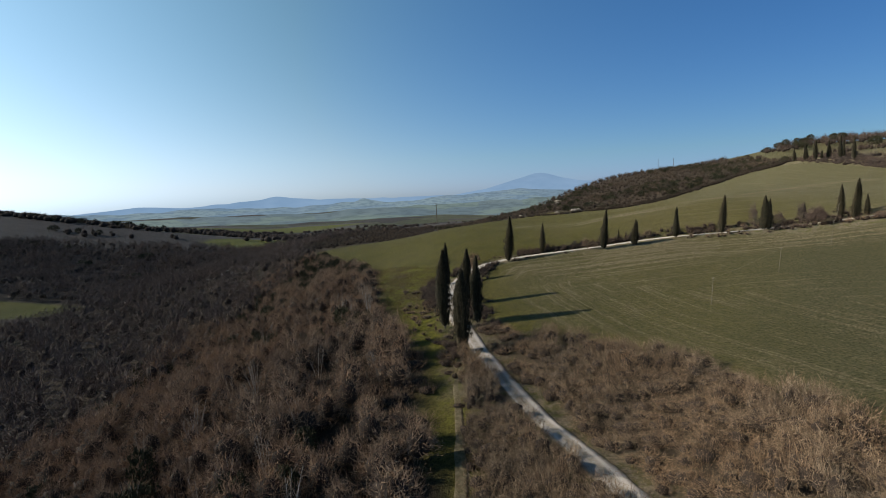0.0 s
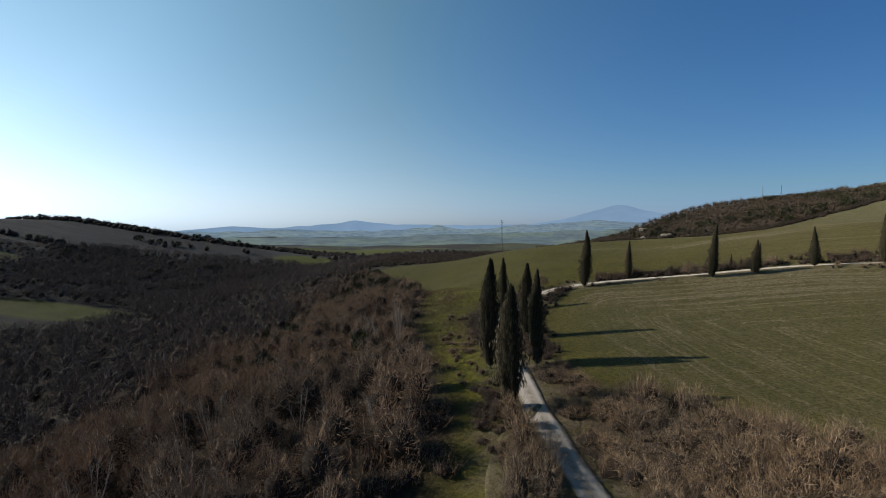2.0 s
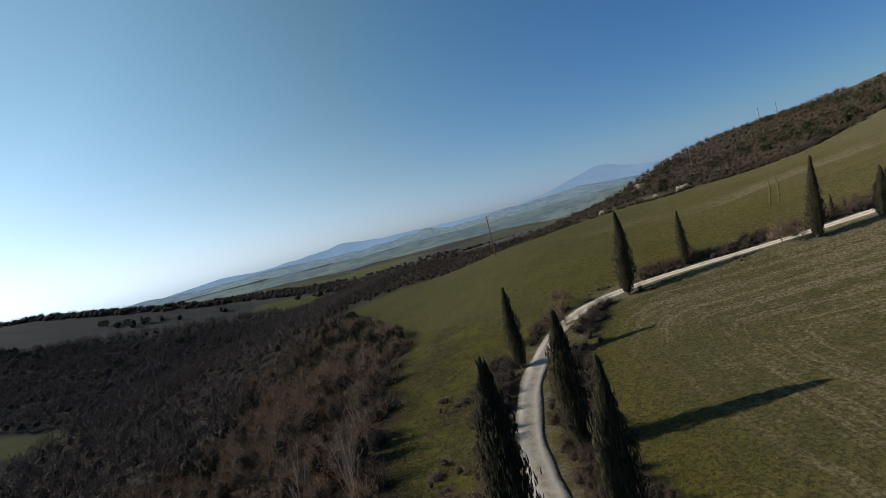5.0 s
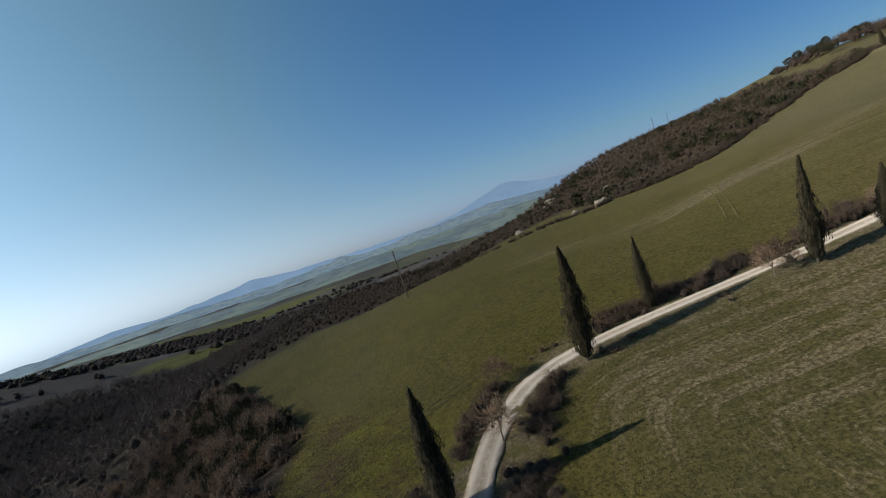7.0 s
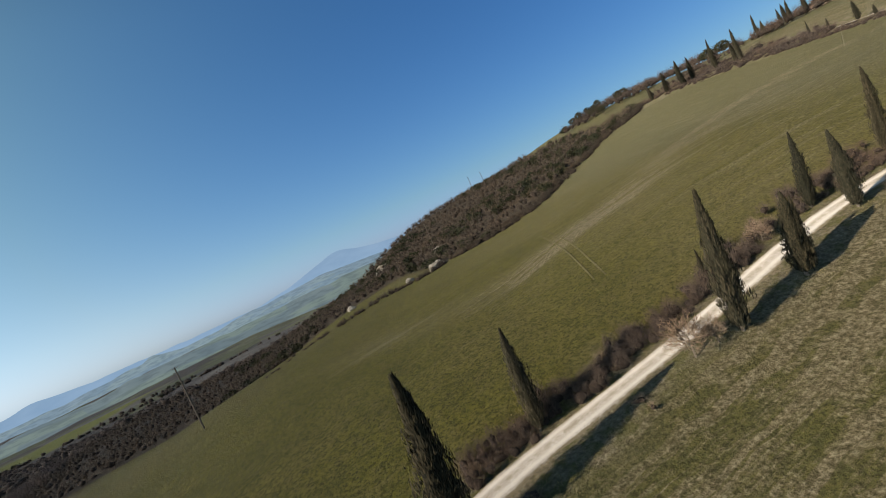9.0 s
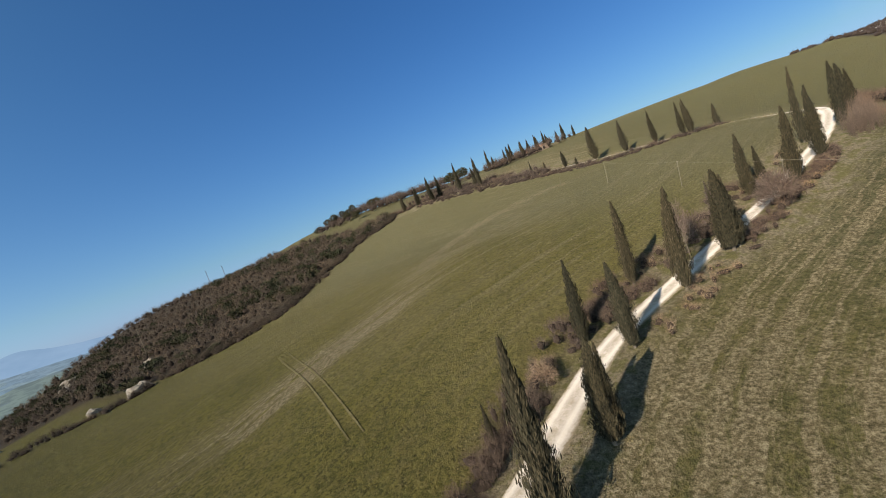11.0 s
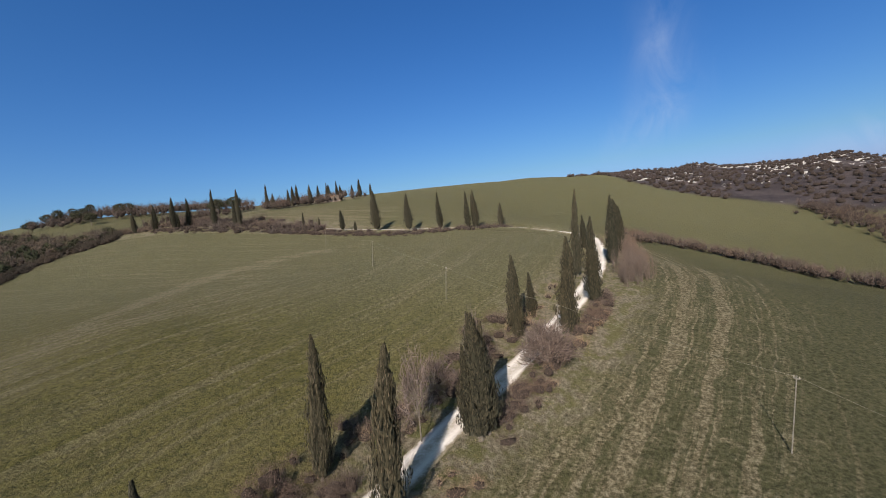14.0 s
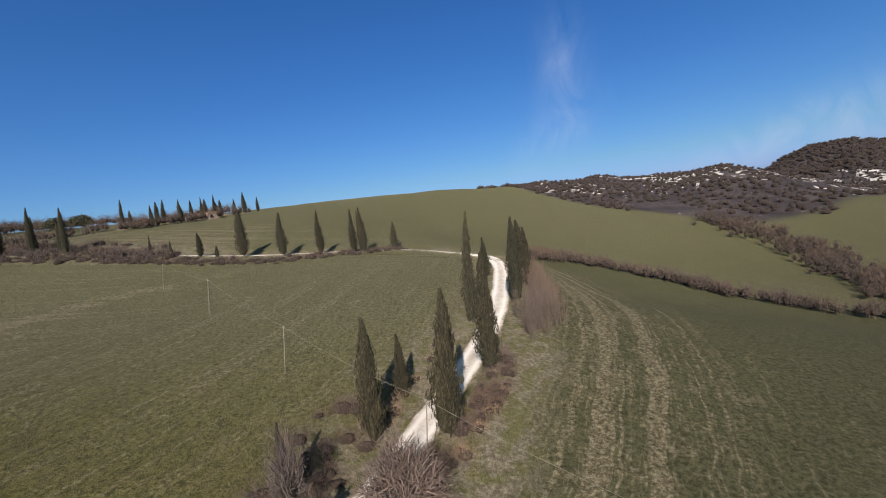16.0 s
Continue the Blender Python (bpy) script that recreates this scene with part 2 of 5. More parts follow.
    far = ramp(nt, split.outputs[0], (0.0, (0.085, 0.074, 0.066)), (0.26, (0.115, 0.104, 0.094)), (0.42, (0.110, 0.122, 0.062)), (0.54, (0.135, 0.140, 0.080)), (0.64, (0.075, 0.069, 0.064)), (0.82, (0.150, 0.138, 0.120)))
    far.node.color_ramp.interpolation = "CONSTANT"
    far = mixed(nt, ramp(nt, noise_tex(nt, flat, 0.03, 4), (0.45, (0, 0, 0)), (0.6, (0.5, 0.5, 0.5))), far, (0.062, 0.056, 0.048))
    # plot colours muted and cooled with distance, haze put into the base colour
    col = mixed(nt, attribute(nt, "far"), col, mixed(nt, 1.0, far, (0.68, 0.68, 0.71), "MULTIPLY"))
    tilled = ramp(nt, noise_tex(nt, coords(nt, (0.2, 1.6, 0.0), 0.9), 0.12, 5, 0.65), (0.34, (0.044, 0.038, 0.036)), (0.66, (0.074, 0.064, 0.060)))
    col = mixed(nt, attribute(nt, "tilled"), col, tilled)
    pasture = ramp(nt, noise_tex(nt, flat, 0.05, 5, 0.65), (0.32, (0.085, 0.094, 0.014)), (0.68, (0.140, 0.138, 0.030)))
    col = mixed(nt, attribute(nt, "pasture"), col, pasture)
    down = node(nt, "ShaderNodeMapping", Scale=(0.55, 1, 0.8))
    nt.links.new(coords(nt, (1, 1, 1), radians(18)), down.inputs["Vector"])
    broken = noise_tex(nt, down.outputs[0], 0.10, 6, 0.66, 0.5)
    broken = maths(nt, "ADD", broken, maths(nt, "MULTIPLY", maths(nt, "SUBTRACT", noise_tex(nt, flat, 0.012, 3), 0.5), 0.45))
    marl = ramp(nt, maths(nt, "ADD", broken, maths(nt, "MULTIPLY", attribute(nt, "chalk"), 0.3)), (0.72, (0, 0, 0)), (0.745, (1, 1, 1)))
    # dark scrub brown, with the bluish cast of distance haze mixed in
    scrub = ramp(nt, noise_tex(nt, flat, 0.05, 6, 0.7), (0.36, (0.026, 0.020, 0.021)), (0.5, (0.052, 0.040, 0.041)), (0.66, (0.098, 0.076, 0.070)))
    scrub = mixed(nt, ramp(nt, fine, (0.42, (0.7, 0.7, 0.7)), (0.56, (0, 0, 0))), scrub, (0.030, 0.026, 0.023))
    chalk = ramp(nt, noise_tex(nt, flat, 0.25, 5, 0.7), (0.3, (0.26, 0.23, 0.20)), (0.6, (0.55, 0.51, 0.46)))
    col = mixed(nt, attribute(nt, "marl"), col, mixed(nt, marl, scrub, chalk))
    nt.links.new(col, shader.inputs["Base Color"])
    bump(nt, shader, maths(nt, "ADD", maths(nt, "ADD", fine, blot), maths(nt, "MULTIPLY", maths(nt, "ADD", rows, clod), 0.4)), 1.0, 0.55)


def road_nodes(nt, shader):
    flat = coords(nt)
    a, b = noise_tex(nt, flat, 0.35, 5, 0.7), noise_tex(nt, flat, 5.0, 5, 0.8)
    c = noise_tex(nt, flat, 1.3, 5, 0.7)
    col = ramp(nt, a, (0.3, (0.31, 0.276, 0.242)), (0.65, (0.48, 0.437, 0.392)))
    col = mixed(nt, ramp(nt, b, (0.42, (0, 0, 0)), (0.7, (0.7, 0.7, 0.7))), col, (0.26, 0.226, 0.188))
    across = attribute(nt, "across")
    wheel = ramp(nt, maths(nt, "ADD", across, maths(nt, "MULTIPLY", maths(nt, "SUBTRACT", c, 0.5), 0.16)), (0.30, (0, 0, 0)), (0.42, (1, 1, 1)), (0.56, (1, 1, 1)), (0.72, (0.0, 0.0, 0.0)))
    col = mixed(nt, maths(nt, "MULTIPLY", wheel, 0.55), col, (0.56, 0.515, 0.465))
    crest = maths(nt, "MULTIPLY", ramp(nt, across, (0.74, (0, 0, 0)), (0.92, (0.6, 0.6, 0.6))), ramp(nt, c, (0.42, (0, 0, 0)), (0.58, (1, 1, 1))))
    col = mixed(nt, crest, col, (0.21, 0.18, 0.115))
    edge = maths(nt, "ADD", across, maths(nt, "MULTIPLY", maths(nt, "SUBTRACT", c, 0.5), 0.55))
    col = mixed(nt, ramp(nt, edge, (0.10, (0.9, 0.9, 0.9)), (0.26, (0, 0, 0))), col, (0.155, 0.125, 0.075))
    nt.links.new(col, shader.inputs["Base Color"])
    bump(nt, shader, maths(nt, "ADD", b, c), 0.9, 0.10)


def foliage(*stops):
    def nodes(nt, shader):
        g = nt.nodes.new("ShaderNodeNewGeometry")
        o = nt.nodes.new("ShaderNodeObjectInfo")
        v = maths(nt, "ADD", maths(nt, "MULTIPLY", g.outputs["Random Per Island"], 0.75), maths(nt, "MULTIPLY", o.outputs["Random"], 0.25))
        col = ramp(nt, v, *stops)
        col = mixed(nt, ramp(nt, noise_tex(nt, coords(nt), 0.05, 3), (0.4, (0, 0, 0)), (0.65, (0.55, 0.55, 0.55))), col, mixed(nt, 1.0, col, (1.35, 1.15, 0.95), "MULTIPLY"))
        nt.links.new(col, shader.inputs["Base Color"])
    return nodes


def grained(dark, light, scale, relief=0.02):
    def nodes(nt, shader):
        n = noise_tex(nt, coords(nt), scale, 5, 0.7)
        nt.links.new(ramp(nt, n, (0.3, dark), (0.7, light)), shader.inputs["Base Color"])
        bump(nt, shader, n, 0.5, relief)
    return nodes


M_GROUND = material("meadow_and_soil", ground_nodes)
M_ROAD = material("white_gravel", road_nodes)
M_CYPRESS = material("cypress_foliage", foliage((0.0, (0.012, 0.011, 0.007)), (0.45, (0.030, 0.028, 0.017)), (0.8, (0.055, 0.048, 0.029)), (1.0, (0.092, 0.076, 0.050))))
M_BARK = material("grey_bark", grained((0.07, 0.055, 0.04), (0.19, 0.16, 0.125), 6.0))
M_TWIG = material("bare_twigs", foliage((0.0, (0.090, 0.061, 0.041)), (0.5, (0.203, 0.138, 0.093)), (1.0, (0.373, 0.277, 0.192))))
M_BRUSH = material("dry_brush", foliage((0.0, (0.075, 0.052, 0.035)), (0.5, (0.176, 0.126, 0.084)), (1.0, (0.37, 0.295, 0.208))))
# dark colour of the clumps' solid cores, painted as the shade among dense twigs
M_CORE_SHADE = material("shaded_twig_core", grained((0.018, 0.013, 0.010), (0.064, 0.047, 0.036), 9.0, 0.2))
M_THICKET = material("dark_thicket", foliage((0.0, (0.028, 0.023, 0.017)), (0.5, (0.066, 0.052, 0.038)), (1.0, (0.140, 0.108, 0.080))))
M_VALLEY = material("grey_winter_twigs", foliage((0.0, (0.046, 0.036, 0.032)), (0.5, (0.100, 0.078, 0.068)), (1.0, (0.190, 0.152, 0.130))))
# purple-brown scrub twigs, distance haze painted in as extra blue
M_HAZED_SCRUB = material("hazed_scrub", foliage((0.0, (0.024, 0.018, 0.019)), (0.5, (0.054, 0.042, 0.042)), (1.0, (0.108, 0.084, 0.080))))
M_BRACKEN = material("dead_bracken", foliage((0.0, (0.030, 0.020, 0.011)), (0.5, (0.082, 0.050, 0.026)), (1.0, (0.19, 0.125, 0.066))))
M_HEDGE = material("purple_brown_twigs", foliage((0.0, (0.036, 0.027, 0.022)), (0.5, (0.080, 0.059, 0.048)), (1.0, (0.155, 0.118, 0.095))))
M_RED = material("reddish_shoots", foliage((0.0, (0.070, 0.052, 0.042)), (0.6, (0.135, 0.100, 0.078)), (1.0, (0.26, 0.19, 0.125))))
M_EVERGREEN = material("evergreen_scrub", foliage((0.0, (0.018, 0.020, 0.011)), (0.5, (0.034, 0.037, 0.018)), (1.0, (0.062, 0.058, 0.032))))
M_STRAW = material("dry_grass", foliage((0.0, (0.10, 0.092, 0.035)), (0.5, (0.19, 0.16, 0.075)), (1.0, (0.31, 0.255, 0.15))))
M_POLE = material("weathered_pole", grained((0.10, 0.088, 0.070), (0.21, 0.185, 0.15), 4.0))
M_WIRE = material("cable", grained((0.20, 0.18, 0.14), (0.32, 0.28, 0.22), 3.0))
M_TUFT = material("meadow_grass", foliage((0.0, (0.055, 0.060, 0.011)), (0.55, (0.120, 0.122, 0.022)), (0.8, (0.17, 0.155, 0.04)), (1.0, (0.24, 0.20, 0.10))))
M_SOIL = material("trodden_soil", grained((0.064, 0.055, 0.022), (0.125, 0.105, 0.050), 1.5, 0.05))
M_DIRT = material("sandy_dirt", grained((0.050, 0.044, 0.018), (0.20, 0.165, 0.105), 1.1, 0.06))
M_STONE = material("pale_rock", grained((0.14, 0.12, 0.095), (0.42, 0.375, 0.31), 0.9, 0.3))


# ---- the lie of the land ----
GRID_X = (-600, -200, -80, -30, 10, 50, 100, 150, 200, 270, 420, 800)
GRID_Y = (-100, 60, 110, 160, 210, 280, 380, 600)
HEIGHTS = (
    (64.1, 63.6, 59.6, 57.1, 59, 62.9, 60.9, 58.4),
    (24.9, -3.3, -9.8, -11.8, -8, -4.9, -8.7, 2.1),
    (18.3, -2.7, -5.4, -4.1, 0.8, 10.3, 8.6, 4.5),
    (16.5, 7.8, 8.3, 11.7, 10.3, 16.9, 9.2, 3.9),
    (15.2, 8.5, 13.6, 15.4, 22.3, 23.8, 11.3, 5.1),
    (12.6, 15, 16.1, 20.1, 26.1, 27.3, 20.7, 10),
    (7.7, 14, 20.9, 25.2, 33.5, 30, 29.1, 21.4),
    (3, 11.5, 24.1, 34.3, 36.7, 37.9, 39.4, 41.6),
    (3.2, 10.4, 19.7, 37.4, 43.2, 50.8, 47.2, 55.5),
    (9.8, 15.1, 25.7, 41.3, 52.7, 58, 58.1, 61.5),
    (29.1, 38.6, 50.5, 61.8, 64.7, 67.9, 71.4, 83.3),
    (40.1, 70, 76.5, 80.9, 84.9, 88.2, 82.6, 49.1),
)
LANE = ((38, -60), (35, 0), (28, 35), (20, 58.6), (17.8, 67.9), (14.4, 76.8), (11.3, 87.2), (8.3, 100), (6.2, 112), (4.0, 124),
        (2.8, 135.5), (3.6, 148.8), (7.2, 161.7), (11.5, 169.5), (17.2, 174.6), (25, 175.9), (38, 174.9), (52.5, 173.2), (65, 173.2),
        (77, 172.4), (88, 169.3), (100, 165.8), (109, 161.8), (121, 157.2), (132, 153.3), (146, 149.8), (165, 148), (185, 147.2))
UPPER_LANE = ((198, 147.0), (204.5, 150), (205.5, 157), (204.5, 165), (201, 176), (200, 190), (200.5, 205), (201.5, 220), (202.5, 240),
              (204.5, 260), (204.5, 285), (205.5, 302), (213, 312), (222, 313), (235, 304), (252, 290), (270, 276), (300, 262))


def spline_weights(grid, q):
    grid, q = np.asarray(grid, float), np.clip(q, grid[0], grid[-1])
    i = np.clip(np.searchsorted(grid, q) - 1, 0, len(grid) - 2)
    h = grid[i + 1] - grid[i]
    s = (q - grid[i]) / h
    n = len(grid)
    slope, eye = np.zeros((n, n)), np.eye(n)
    for k in range(n):
        a, b = max(k - 1, 0), min(k + 1, n - 1)
        slope[k, b] += 1 / (grid[b] - grid[a])
        slope[k, a] -= 1 / (grid[b] - grid[a])
    return ((2 * s**3 - 3 * s**2 + 1)[:, None] * eye[i] + (3 * s**2 - 2 * s**3)[:, None] * eye[i + 1]
            + ((s**3 - 2 * s**2 + s) * h)[:, None] * slope[i] + ((s**3 - s**2) * h)[:, None] * slope[i + 1])


def smooth(a, b, v):
    s = np.clip((v - a) / (b - a), 0, 1)
    return s * s * (3 - 2 * s)


def dense_line(points, step=1.5):
    p = np.array(points, float)
    for _ in range(3):
        p = np.concatenate([p[:1], np.stack([0.75 * p[:-1] + 0.25 * p[1:], 0.25 * p[:-1] + 0.75 * p[1:]], 1).reshape(-1, 2), p[-1:]])
    d = np.r_[0, np.cumsum(np.linalg.norm(np.diff(p, axis=0), axis=1))]
    s = np.arange(0, d[-1], step)
    return np.stack([np.interp(s, d, p[:, 0]), np.interp(s, d, p[:, 1])], 1)


def value_noise(x, y, size, seed=0):
    u, v = x / size + 1000, y / size + 1000
    i, j = np.floor(u).astype(np.int64), np.floor(v).astype(np.int64)
    fu, fv = u - i, v - j
    fu, fv = fu * fu * (3 - 2 * fu), fv * fv * (3 - 2 * fv)

    def cell(a, b):
        h = (a * 374761393 + b * 668265263 + seed * 974634777) & 0xFFFFFFFF
        h = ((h ^ (h >> 13)) * 1274126177) & 0xFFFFFFFF
        return ((h ^ (h >> 16)) & 0xFFFF) / 65535.0

    return (cell(i, j) * (1 - fu) + cell(i + 1, j) * fu) * (1 - fv) + (cell(i, j + 1) * (1 - fu) + cell(i + 1, j + 1) * fu) * fv


def bump_at(x, y, cx, cy, sx, sy, h):
    return h * np.exp(-(((x - cx) / sx) ** 2) - ((y - cy) / sy) ** 2)


def badlands(x, y, h):
    """The chalky ridge beyond the eastern field and the wooded mountain behind it, round the lane's middle."""
    r, az = np.hypot(x - 81, y - 150), np.degrees(np.arctan2(x - 81, y - 150))
    part_of = smooth(89, 95, az) * (1 - smooth(165, 180, az))
    chalk_top = 46 + 740 * np.tan(np.radians(np.interp(az, [90, 93.6, 98.8, 105.5, 112, 115.2, 118.6, 123, 135, 180], [2.0, 2.0, 2.25, 1.8, 1.25, 1.5, 0.4, -1.6, -3.0, -3.5])))
    wood_top = 46 + 1150 * np.tan(np.radians(np.interp(az, [110, 116.5, 118.3, 120.0, 122.3, 125.5, 128, 140, 180], [-3, -1.2, 0.1, 1.15, 1.95, 1.95, 1.3, 0.6, -1])))
    gully = 9 * (value_noise(az * 13, r * 0.35, 42, 81) - 0.5) + 6 * (value_noise(x, y, 65, 82) - 0.5) + 4 * (value_noise(x, y, 38, 83) - 0.5)
    up = np.clip((r - 330) / 410, 0, 1)
    a = h * (1 - up) + chalk_top * up + gully * smooth(0, 0.3, up) * (1 - 0.7 * smooth(0.85, 1, up)) - 0.25 * np.maximum(r - 760, 0)
    up = np.clip((r - 470) / 680, 0, 1)
    b = 12 * (1 - up) + wood_top * up ** 1.3 + 1.5 * gully * smooth(0, 0.3, up) * (1 - 0.7 * smooth(0.85, 1, up)) - 0.25 * np.maximum(r - 1170, 0)
    k = part_of * smooth(330, 400, r)
    return h * (1 - k) + np.maximum(np.maximum(a, np.where(r > 470, b, -99)), -25) * k


def land(x, y):
    """Height of the open ground, without the lane's cutting."""
    x, y = np.asarray(x, float).ravel(), np.asarray(y, float).ravel()
    near = np.empty(len(x))
    for a in range(0, len(x), 20000):
        s = slice(a, a + 20000)
        near[s] = np.einsum("pi,pj,ij->p", spline_weights(GRID_X, x[s]), spline_weights(GRID_Y, y[s]), np.array(HEIGHTS))
    out = np.maximum.reduce([x - 700, -500 - x, y - 560, -60 - y, 0 * x])
    rolling = 26 * (value_noise(x, y, 420, 1) - 0.5) + 14 * (value_noise(x, y, 170, 2) - 0.5)
    far = -22 + rolling
    far = far + bump_at(x, y, 900, 250, 300, 300, 88)
    far = far + bump_at(x, y, -800, 200, 300, 560, 100) + bump_at(x, y, -900, 1000, 600, 500, 26) + bump_at(x, y, 950, 1100, 500, 500, 60)
    near = near + bump_at(x, y, 322, 456, 48, 36, 5)
    far = far + bump_at(x, y, 560, 900, 350, 350, 45) + bump_at(x, y, 420, -420, 260, 200, 40)
    k = smooth(0, 260, out)
    h = near * (1 - k) + far * k
    h = badlands(x, y, h)
    rough = smooth(0, 60, np.hypot(x - 100, y - 170) - 180)
    return h + 0.5 * (value_noise(x, y, 14, 3) - 0.5) + 1.6 * rough * (value_noise(x, y, 60, 4) - 0.5)


LINES = [dense_line(LANE + UPPER_LANE)]
ROAD_LINE = LINES[0]
HILL_LANE = ROAD_LINE[ROAD_LINE[:160, 0].argmin():]
HILL_LANE = HILL_LANE[:np.argmax(HILL_LANE[:, 0] > 190)]
ROAD_Z = land(ROAD_LINE[:, 0], ROAD_LINE[:, 1])
ROAD_Z = np.convolve(np.pad(ROAD_Z, 8, mode="edge"), np.ones(17) / 17, mode="valid")


def to_road(x, y):
    """Distance to the lane's middle and the lane's height there."""
    d, z = np.full(len(x), 1e3), np.zeros(len(x))
    close = np.where((x > -15) & (x < 320) & (y > -80) & (y < 330))[0]
    for a in range(0, len(close), 4000):
        c = close[a:a + 4000]
        dd = np.hypot(x[c, None] - ROAD_LINE[None, :, 0], y[c, None] - ROAD_LINE[None, :, 1])
        k = dd.argmin(1)
        d[c], z[c] = dd[np.arange(len(c)), k], ROAD_Z[k]
    return d, z


def lane_frame(x, y):
    """Nearest point of the lane, signed distance from it, and the run along it, for the tillage."""
    k = np.empty(len(x), int)
    for a in range(0, len(x), 4000):
        s = slice(a, a + 4000)
        k[s] = np.hypot(x[s, None] - ROAD_LINE[None, ::4, 0], y[s, None] - ROAD_LINE[None, ::4, 1]).argmin(1) * 4
    t = np.gradient(ROAD_LINE, axis=0)
    t /= np.linalg.norm(t, axis=1)[:, None]
    dx, dy = x - ROAD_LINE[k, 0], y - ROAD_LINE[k, 1]
    d = np.hypot(dx, dy) * np.sign(t[k, 0] * dy - t[k, 1] * dx)
    return k, d, k * 1.5 + dx * t[k, 0] + dy * t[k, 1]


def ground_height(x, y):
    x, y = np.asarray(x, float).ravel(), np.asarray(y, float).ravel()
    d, z = to_road(x, y)
    k = 1 - smooth(2.9, 7.8, d)
    return land(x, y) * (1 - k) + (z - 0.12) * k


def stepped(inner_a, inner_b, step, outer_a, outer_b):
    mid = list(np.arange(inner_a, inner_b + step / 2, step))
    up, s = [mid[-1]], step
    while up[-1] < outer_b:
        s *= 1.045
        up.append(up[-1] + s)
    down, s = [mid[0]], step
    while down[-1] > outer_a:
        s *= 1.045
        down.append(down[-1] - s)
    return np.array(down[:0:-1] + mid + up[1:])


# land cover, in plan
def strip_end(x):
    return np.interp(x, [-28, -9, 2], [217, 188, 176])


def TILL_EDGE(x):
    return np.interp(x, [-620, -400, -354, -277, -204], [330, 392, 456, 484, 520])


MARL_Y, MARL_X = (-800, -300, -100, -60, -20, 10, 31, 52, 83, 110, 200, 330), (330, 350, 365, 370, 340, 330, 347, 376, 417, 455, 640, 900)


def west_edge(y):
    return np.interp(y, [-100, 60, 95, 112, 140, 170, 205, 265, 330], [3, 1, -0.5, -5, -13, -19.5, -22, -56, -95])


def brush_edge(x):
    return np.interp(x, [8, 12, 20, 30, 37, 41, 46, 60, 120], [114, 109, 102, 95, 88, 76, 62, 40, 0])


def north_edge(x):
    return np.interp(x, [-120, -74, 0, 34, 70, 107, 125, 150, 175, 195, 215, 240, 300, 420], [285, 292, 318, 318, 312, 292, 292, 302, 306, 300, 316, 330, 380, 430])


def cover(x, y):
    jag = 6 * (value_noise(x, y, 9, 11) - 0.5)
    west = smooth(-1, 1.5, west_edge(y) - x + jag) * (y < 560)
    deep = y - north_edge(x) + jag
    clearing = smooth(-2, 0, deep) * (1 - smooth(50, 60, deep)) * (1 - smooth(72, 92, x)) * smooth(-75, -35, x)
    clearing = np.maximum(clearing, smooth(-4, 4, x - np.interp(y, [320, 345, 390, 430, 470, 520, 560], [215, 243, 257, 268, 282, 295, 310]) + 2 * jag))
    north = smooth(-1.5, 2, deep) * (x > -120) * (1 - clearing) * (1 - smooth(260, 300, deep))
    right = smooth(-1, 1.5, brush_edge(x) - y + jag) * (x > 6) * (1 - smooth(95, 110, x))
    return np.clip(west + north * (x < 420) + right, 0, 1)


def grid_mesh(name, xs, ys):
    gx, gy = np.meshgrid(xs, ys, indexing="ij")
    x, y = gx.ravel(), gy.ravel()
    z = ground_height(x, y)
    nx, ny = len(xs), len(ys)
    i = (np.arange(nx - 1)[:, None] * ny + np.arange(ny - 1)[None]).ravel()
    return raw_mesh(name, np.stack([x, y, z], 1), np.stack([i, i + ny, i + ny + 1, i + 1], 1))


def raw_mesh(name, verts, faces, shade=True):
    me = bpy.data.meshes.new(name)
    n = faces.shape[1]
    me.vertices.add(len(verts))
    me.vertices.foreach_set("co", np.ascontiguousarray(verts, np.float32).ravel())
    me.loops.add(faces.size)
    me.loops.foreach_set("vertex_index", np.ascontiguousarray(faces, np.int32).ravel())
    me.polygons.add(len(faces))
    me.polygons.foreach_set("loop_start", np.arange(0, faces.size, n, dtype=np.int32))
    me.update(calc_edges=True)
    if shade:
        me.polygons.foreach_set("use_smooth", np.ones(len(faces), bool))
    return me


def floats(me, name, values):
    me.attributes.new(name, "FLOAT", "POINT").data.foreach_set("value", np.ascontiguousarray(values, np.float32))


xs, ys = stepped(-60, 235, 2.4, -4300, 4300), stepped(20, 335, 2.4, -4300, 4300)
me = grid_mesh("ground", xs, ys)
gx, gy = (g.ravel() for g in np.meshgrid(xs, ys, indexing="ij"))
floats(me, "wood", cover(gx, gy))
road_d, _ = to_road(gx, gy)
rough_strip = smooth(0, 2, gx - west_edge(gy)) * (1 - smooth(1, 5, gx)) * smooth(120, 135, gy) * (1 - smooth(-1.5, 1.5, gy - strip_end(gx)))
strip = bump_at(gx, gy, 6, 93, 4, 8, 1.4) + bump_at(gx, gy, 12, 78, 3, 10, 0.8) + bump_at(gx, gy, -4, 150, 5, 12, 0.4)
floats(me, "verge", np.clip((1 - smooth(2.5, 6.5, road_d + 4 * (value_noise(gx, gy, 5, 8) - 0.5) - 3.5 * smooth(92, 100, gx) * (1 - smooth(138, 150, gx)) - 7 * smooth(188, 200, gx) * smooth(205, 230, gy) * (1 - smooth(300, 312, gy)))) * 0.85 + strip * smooth(0.3, 0.6, value_noise(gx, gy, 6, 9)), 0, 0.9))
